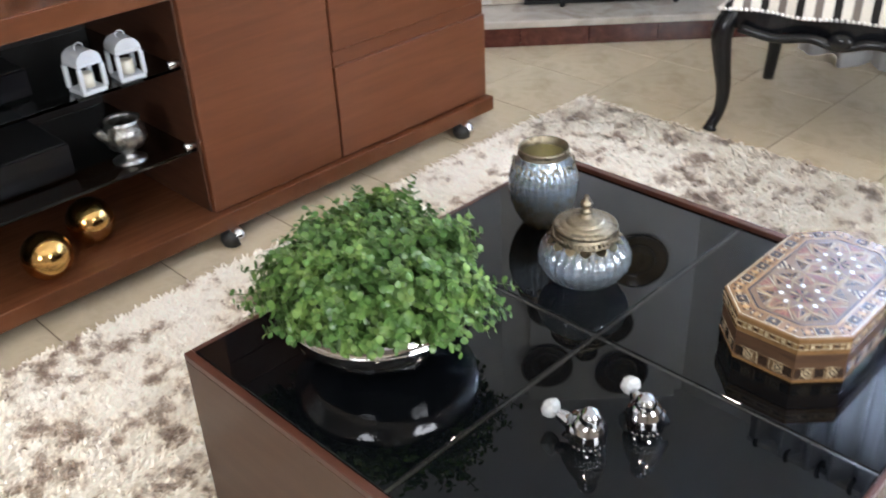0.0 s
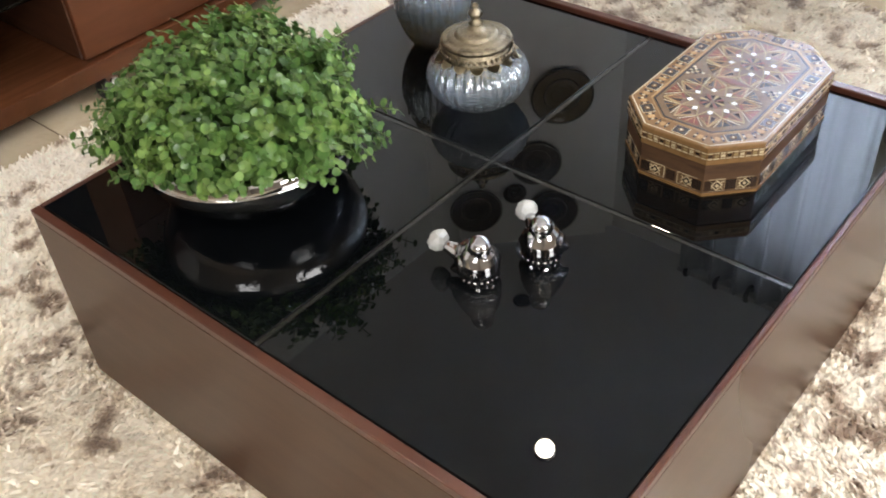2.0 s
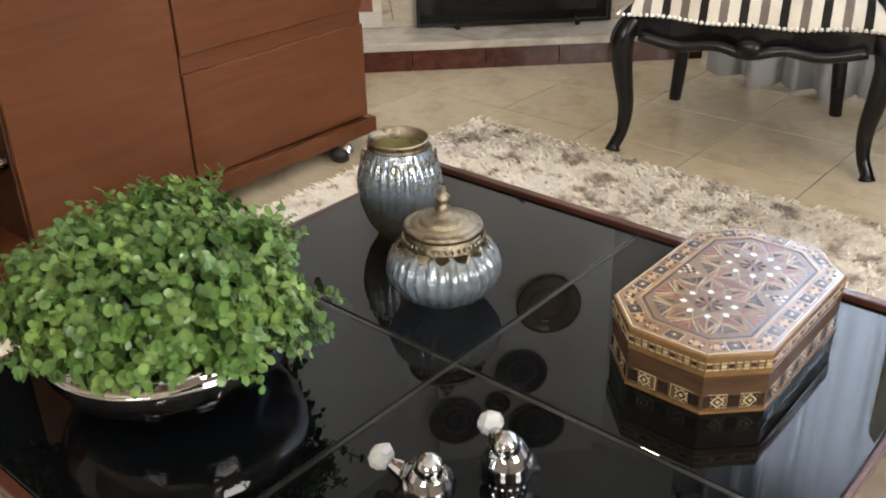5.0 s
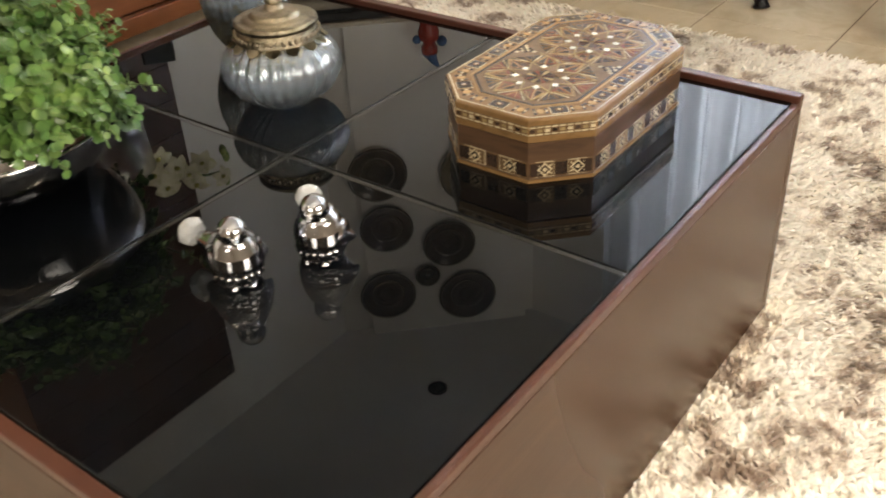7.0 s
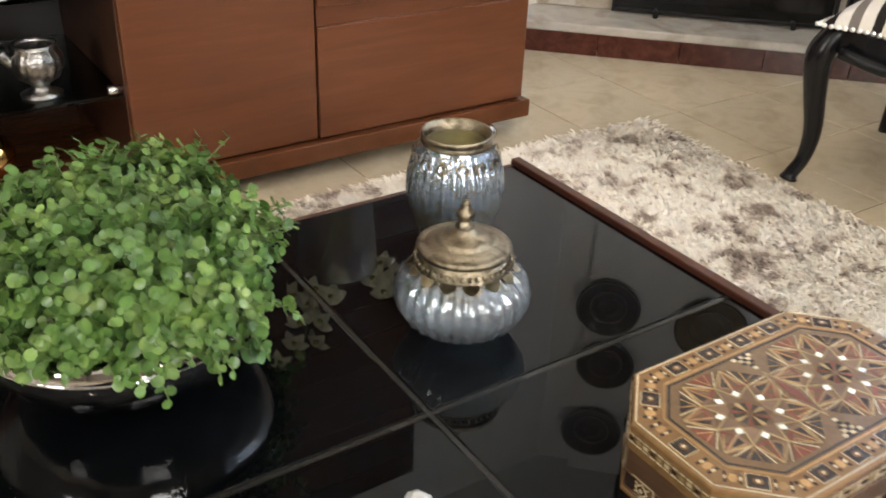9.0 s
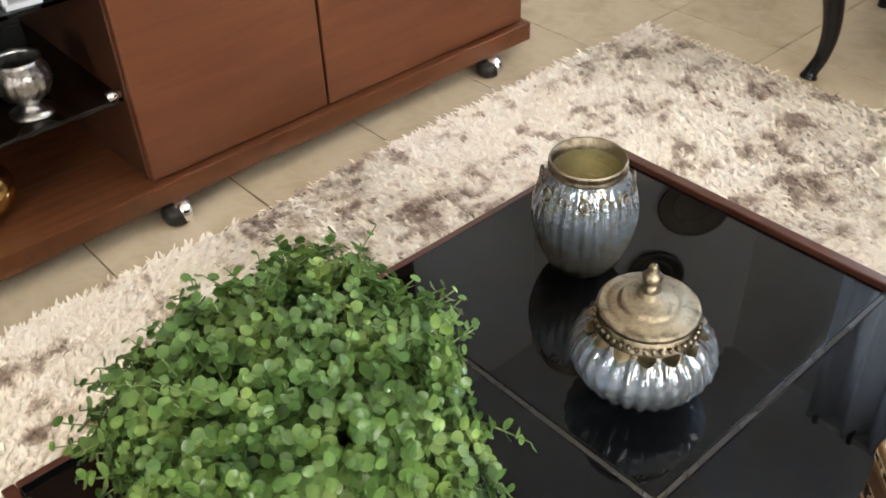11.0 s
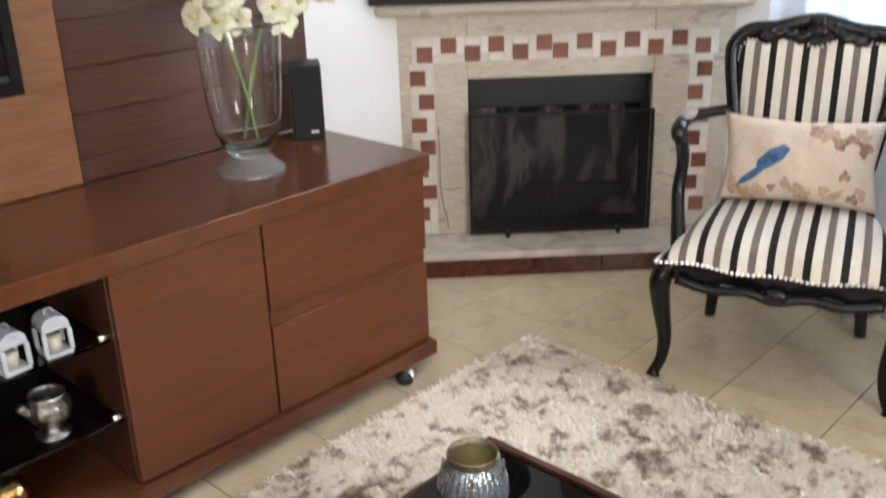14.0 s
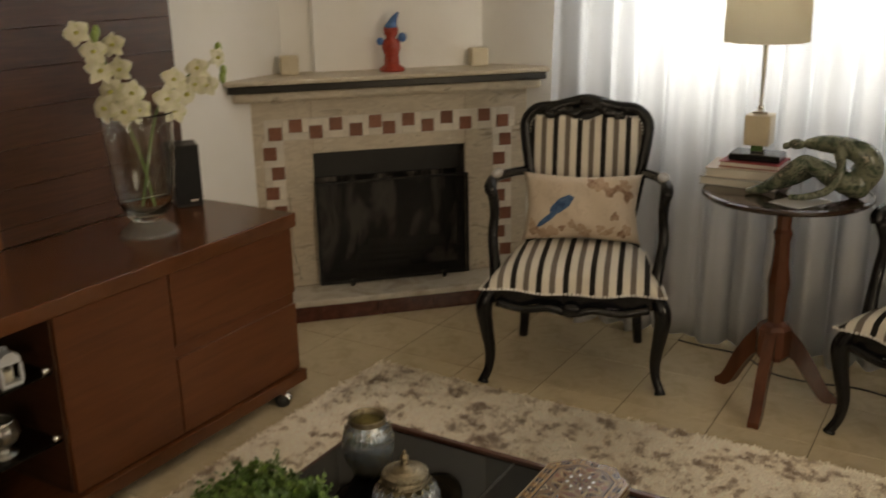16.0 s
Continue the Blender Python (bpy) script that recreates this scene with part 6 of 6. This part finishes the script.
for a, b in ring_of(0.0335):
    line(a, b, 0.0011, 0.0805, "dark")
for cy in (-0.0615, 0.0615):
    c = Vector((0, cy))

    def at(r, k):
        a = math.pi * (k + 1) / 8
        return c + Vector((r * math.cos(a), r * math.sin(a)))

    RO, RI, R2, R3 = 0.0655, 0.0435, 0.0355, 0.0185
    inlay([tuple(at(RO * 1.03, k)) for k in range(0, 16, 2)], ZT, 0.0803, "brown", boxlid)
    for k in range(0, 16, 2):
        # outer star: eight long points, each split in two, with the wedges between them
        for s, kind in ((-1, "red"), (1, "mauve")):
            inlay([tuple(p) for p in ((at(RO, k), at(R2, k), at(RI, k + s))[::s])], ZT, 0.0805, kind, boxlid)
            line(at(RO, k), at(RI, k + s), 0.0010, 0.0808, "olive")
            line(at(RO, k + s * 0.30), at(RI, k + s), 0.0005, 0.0807, "ivory")
        inlay([tuple(at(RO * 0.99, k + 0.45)), tuple(at(RO * 0.99, k + 1.55)), tuple(at(RI * 1.09, k + 1))], ZT, 0.0806, "red" if k % 4 else "dark", boxlid)
        line(at(RO, k), at(R2, k), 0.0006, 0.0808, "gold")
        for s in (-1, 1):
            line(at(RO * 0.97, k + s * 0.75), at(RI * 1.12, k + s), 0.0005, 0.0809, "gold")
            line(at(RO * 0.90, k + s * 0.12), at(RI * 1.0, k + s * 0.62), 0.0005, 0.0807, "gold")
            inlay([tuple(at(RO * 0.84, k + s * 0.10)), tuple(at(R2 * 1.12, k + s * 0.16)), tuple(at(RI * 1.02, k + s * 0.58))][::s], ZT, 0.08065, "dark" if s > 0 else "brown", boxlid)
        # inner star, set between the points of the outer one
        inlay([tuple(at(RI * 0.97, k + 1)), tuple(at(R3 * 1.25, k + 2)), tuple(at(R3, k + 1)), tuple(at(R3 * 1.25, k))], ZT, 0.0806, "mauve", boxlid)
        for s in (-1, 1):
            line(at(RI, k + 1), at(R3 * 1.25, k + 1 + s), 0.0009, 0.0809, "olive")
        inlay([tuple(at(R2 * 0.71, k)), tuple(at(R2 * 0.84, k + 0.36)), tuple(at(R2 * 0.97, k)), tuple(at(R2 * 0.84, k - 0.36))][::-1], ZT, 0.0811, "pearl", boxlid)
    for k in range(16):
        inlay([tuple(at(0.0030, k)), tuple(at(0.0165, k - 0.42)), tuple(at(0.0185 if k % 2 else 0.0150, k)), tuple(at(0.0165, k + 0.42))], ZT, 0.0807, ("dark", "red", "dark", "olive")[k % 4], boxlid)
# waist between the stars: a lozenge, with small chequered blocks at both ends
inlay([(-0.040, 0), (0, -0.0125), (0.040, 0), (0, 0.0125)], ZT, 0.0806, "olive", boxlid)
inlay([(-0.034, 0), (0, -0.0100), (0.034, 0), (0, 0.0100)], ZT, 0.0809, "mauve", boxlid)
inlay([(-0.022, 0), (0, -0.0060), (0.022, 0), (0, 0.0060)], ZT, 0.0812, "red", boxlid)
for s in (-1, 1):
    for k in range(5):
        for q in range(-2, 3):
            if abs(q) <= k // 2:
                inlay(quad(Vector((s * (0.046 + 0.0048 * k), 0.0052 * q)), Vector((0, 1)), Vector((1, 0)), 0.0024, 0.0022), ZT, 0.0806, "dark" if (k + q) % 2 else "ivory", boxlid)


def side_piece(a, b, f, z, hw, hh, kind, parent, out=0.0006, turn=0.0):
    """A small plate let into a side face, between corners a and b at fraction f."""
    t_ = (b - a).normalized()
    n_ = Vector((t_.y, -t_.x))
    c = a.lerp(b, f)
    bm = bmesh.new()
    box(bm, -hw, -out, -hh, hw, 0.001, hh)
    ob = part("inlay", bm, INLAY[kind], parent)
    ob.matrix_local = Matrix.Translation((c.x, c.y, z)) @ Matrix.Rotation(math.atan2(t_.y, t_.x), 4, "Z") @ Matrix.Rotation(turn, 4, "Y")
    return ob


for a, b in ring_of(0.0015):
    L = (b - a).length
    n_sq = max(2, round(L / 0.045))
    for k in range(n_sq):
        f = (k + 0.5) / n_sq
        w = L / n_sq / 2
        side_piece(a, b, f, 0.0165, w * 0.60, 0.0096, "ivory", body, 0.0005)
        side_piece(a, b, f, 0.0165, w * 0.55, 0.0086, "tan", body, 0.0008)
        for tilt in (-0.62, 0.62):   # crossing strips of the lattice
            side_piece(a, b, f, 0.0165, 0.0105, 0.0007, "ivory", body, 0.0009, tilt)
        for size, kind, out in ((0.0060, "ivory", 0.0011), (0.0044, "dark", 0.0014), (0.0022, "ivory", 0.0017)):
            side_piece(a, b, f, 0.0165, size, size, kind, body, out, radians(45))
    for k in range(n_sq + 1):
        f = min(max(k / n_sq, 0.0090 / L), 1 - 0.0090 / L)
        side_piece(a, b, f, 0.0165, 0.0080, 0.0092, "brown", body, 0.0006)
        side_piece(a, b, f, 0.0165, 0.0070, 0.0080, "dark", body, 0.0009)
for a, b in ring_of(0.0):
    L = (b - a).length
    side_piece(a, b, 0.5, 0.0655, L / 2 - 0.002, 0.0062, "tan", boxlid, 0.0004)
    side_piece(a, b, 0.5, 0.0655, L / 2 - 0.003, 0.0032, "brown", boxlid, 0.0006)
    cnt = max(6, round(L / 0.0085))
    for k in range(cnt):
        for zz in (0.0612, 0.0698):
            side_piece(a, b, (k + 0.5) / cnt, zz, 0.0034, 0.0008, "ivory", boxlid, 0.0008)
        side_piece(a, b, (k + 0.5) / cnt, 0.0655, 0.0028, 0.0018, ("dark", "olive", "ivory")[k % 3], boxlid, 0.0009)


# ---- floor tiles ----
TP, GX, GY = 0.3365, -1.131, 1.591
first = None
for i in range(-3, 13):
    for j in range(-15, 4):
        x0, y0 = GX + TP * i, GY + TP * j
        x1, y1 = x0 + TP, y0 + TP
        cx0, cx1, cy0, cy1 = max(x0, WEST), min(x1, EAST), max(y0, SOUTH), min(y1, NORTH)
        if cx1 - cx0 < 0.02 or cy1 - cy0 < 0.02:
            continue
        whole = (cx0, cx1, cy0, cy1) == (x0, x1, y0, y1)
        if whole and first is not None:
            share("floor_tile", first, floor, pose(x0, y0, 0))
            continue
        ob = part("floor_tile", cube(cx0 - x0 + 0.0016, cy0 - y0 + 0.0016, -0.0035, cx1 - x0 - 0.0016, cy1 - y0 - 0.0016, 0, bevel=0.0012), TILE, floor)
        ob.matrix_local = pose(x0, y0, 0)
        if whole:
            first = ob
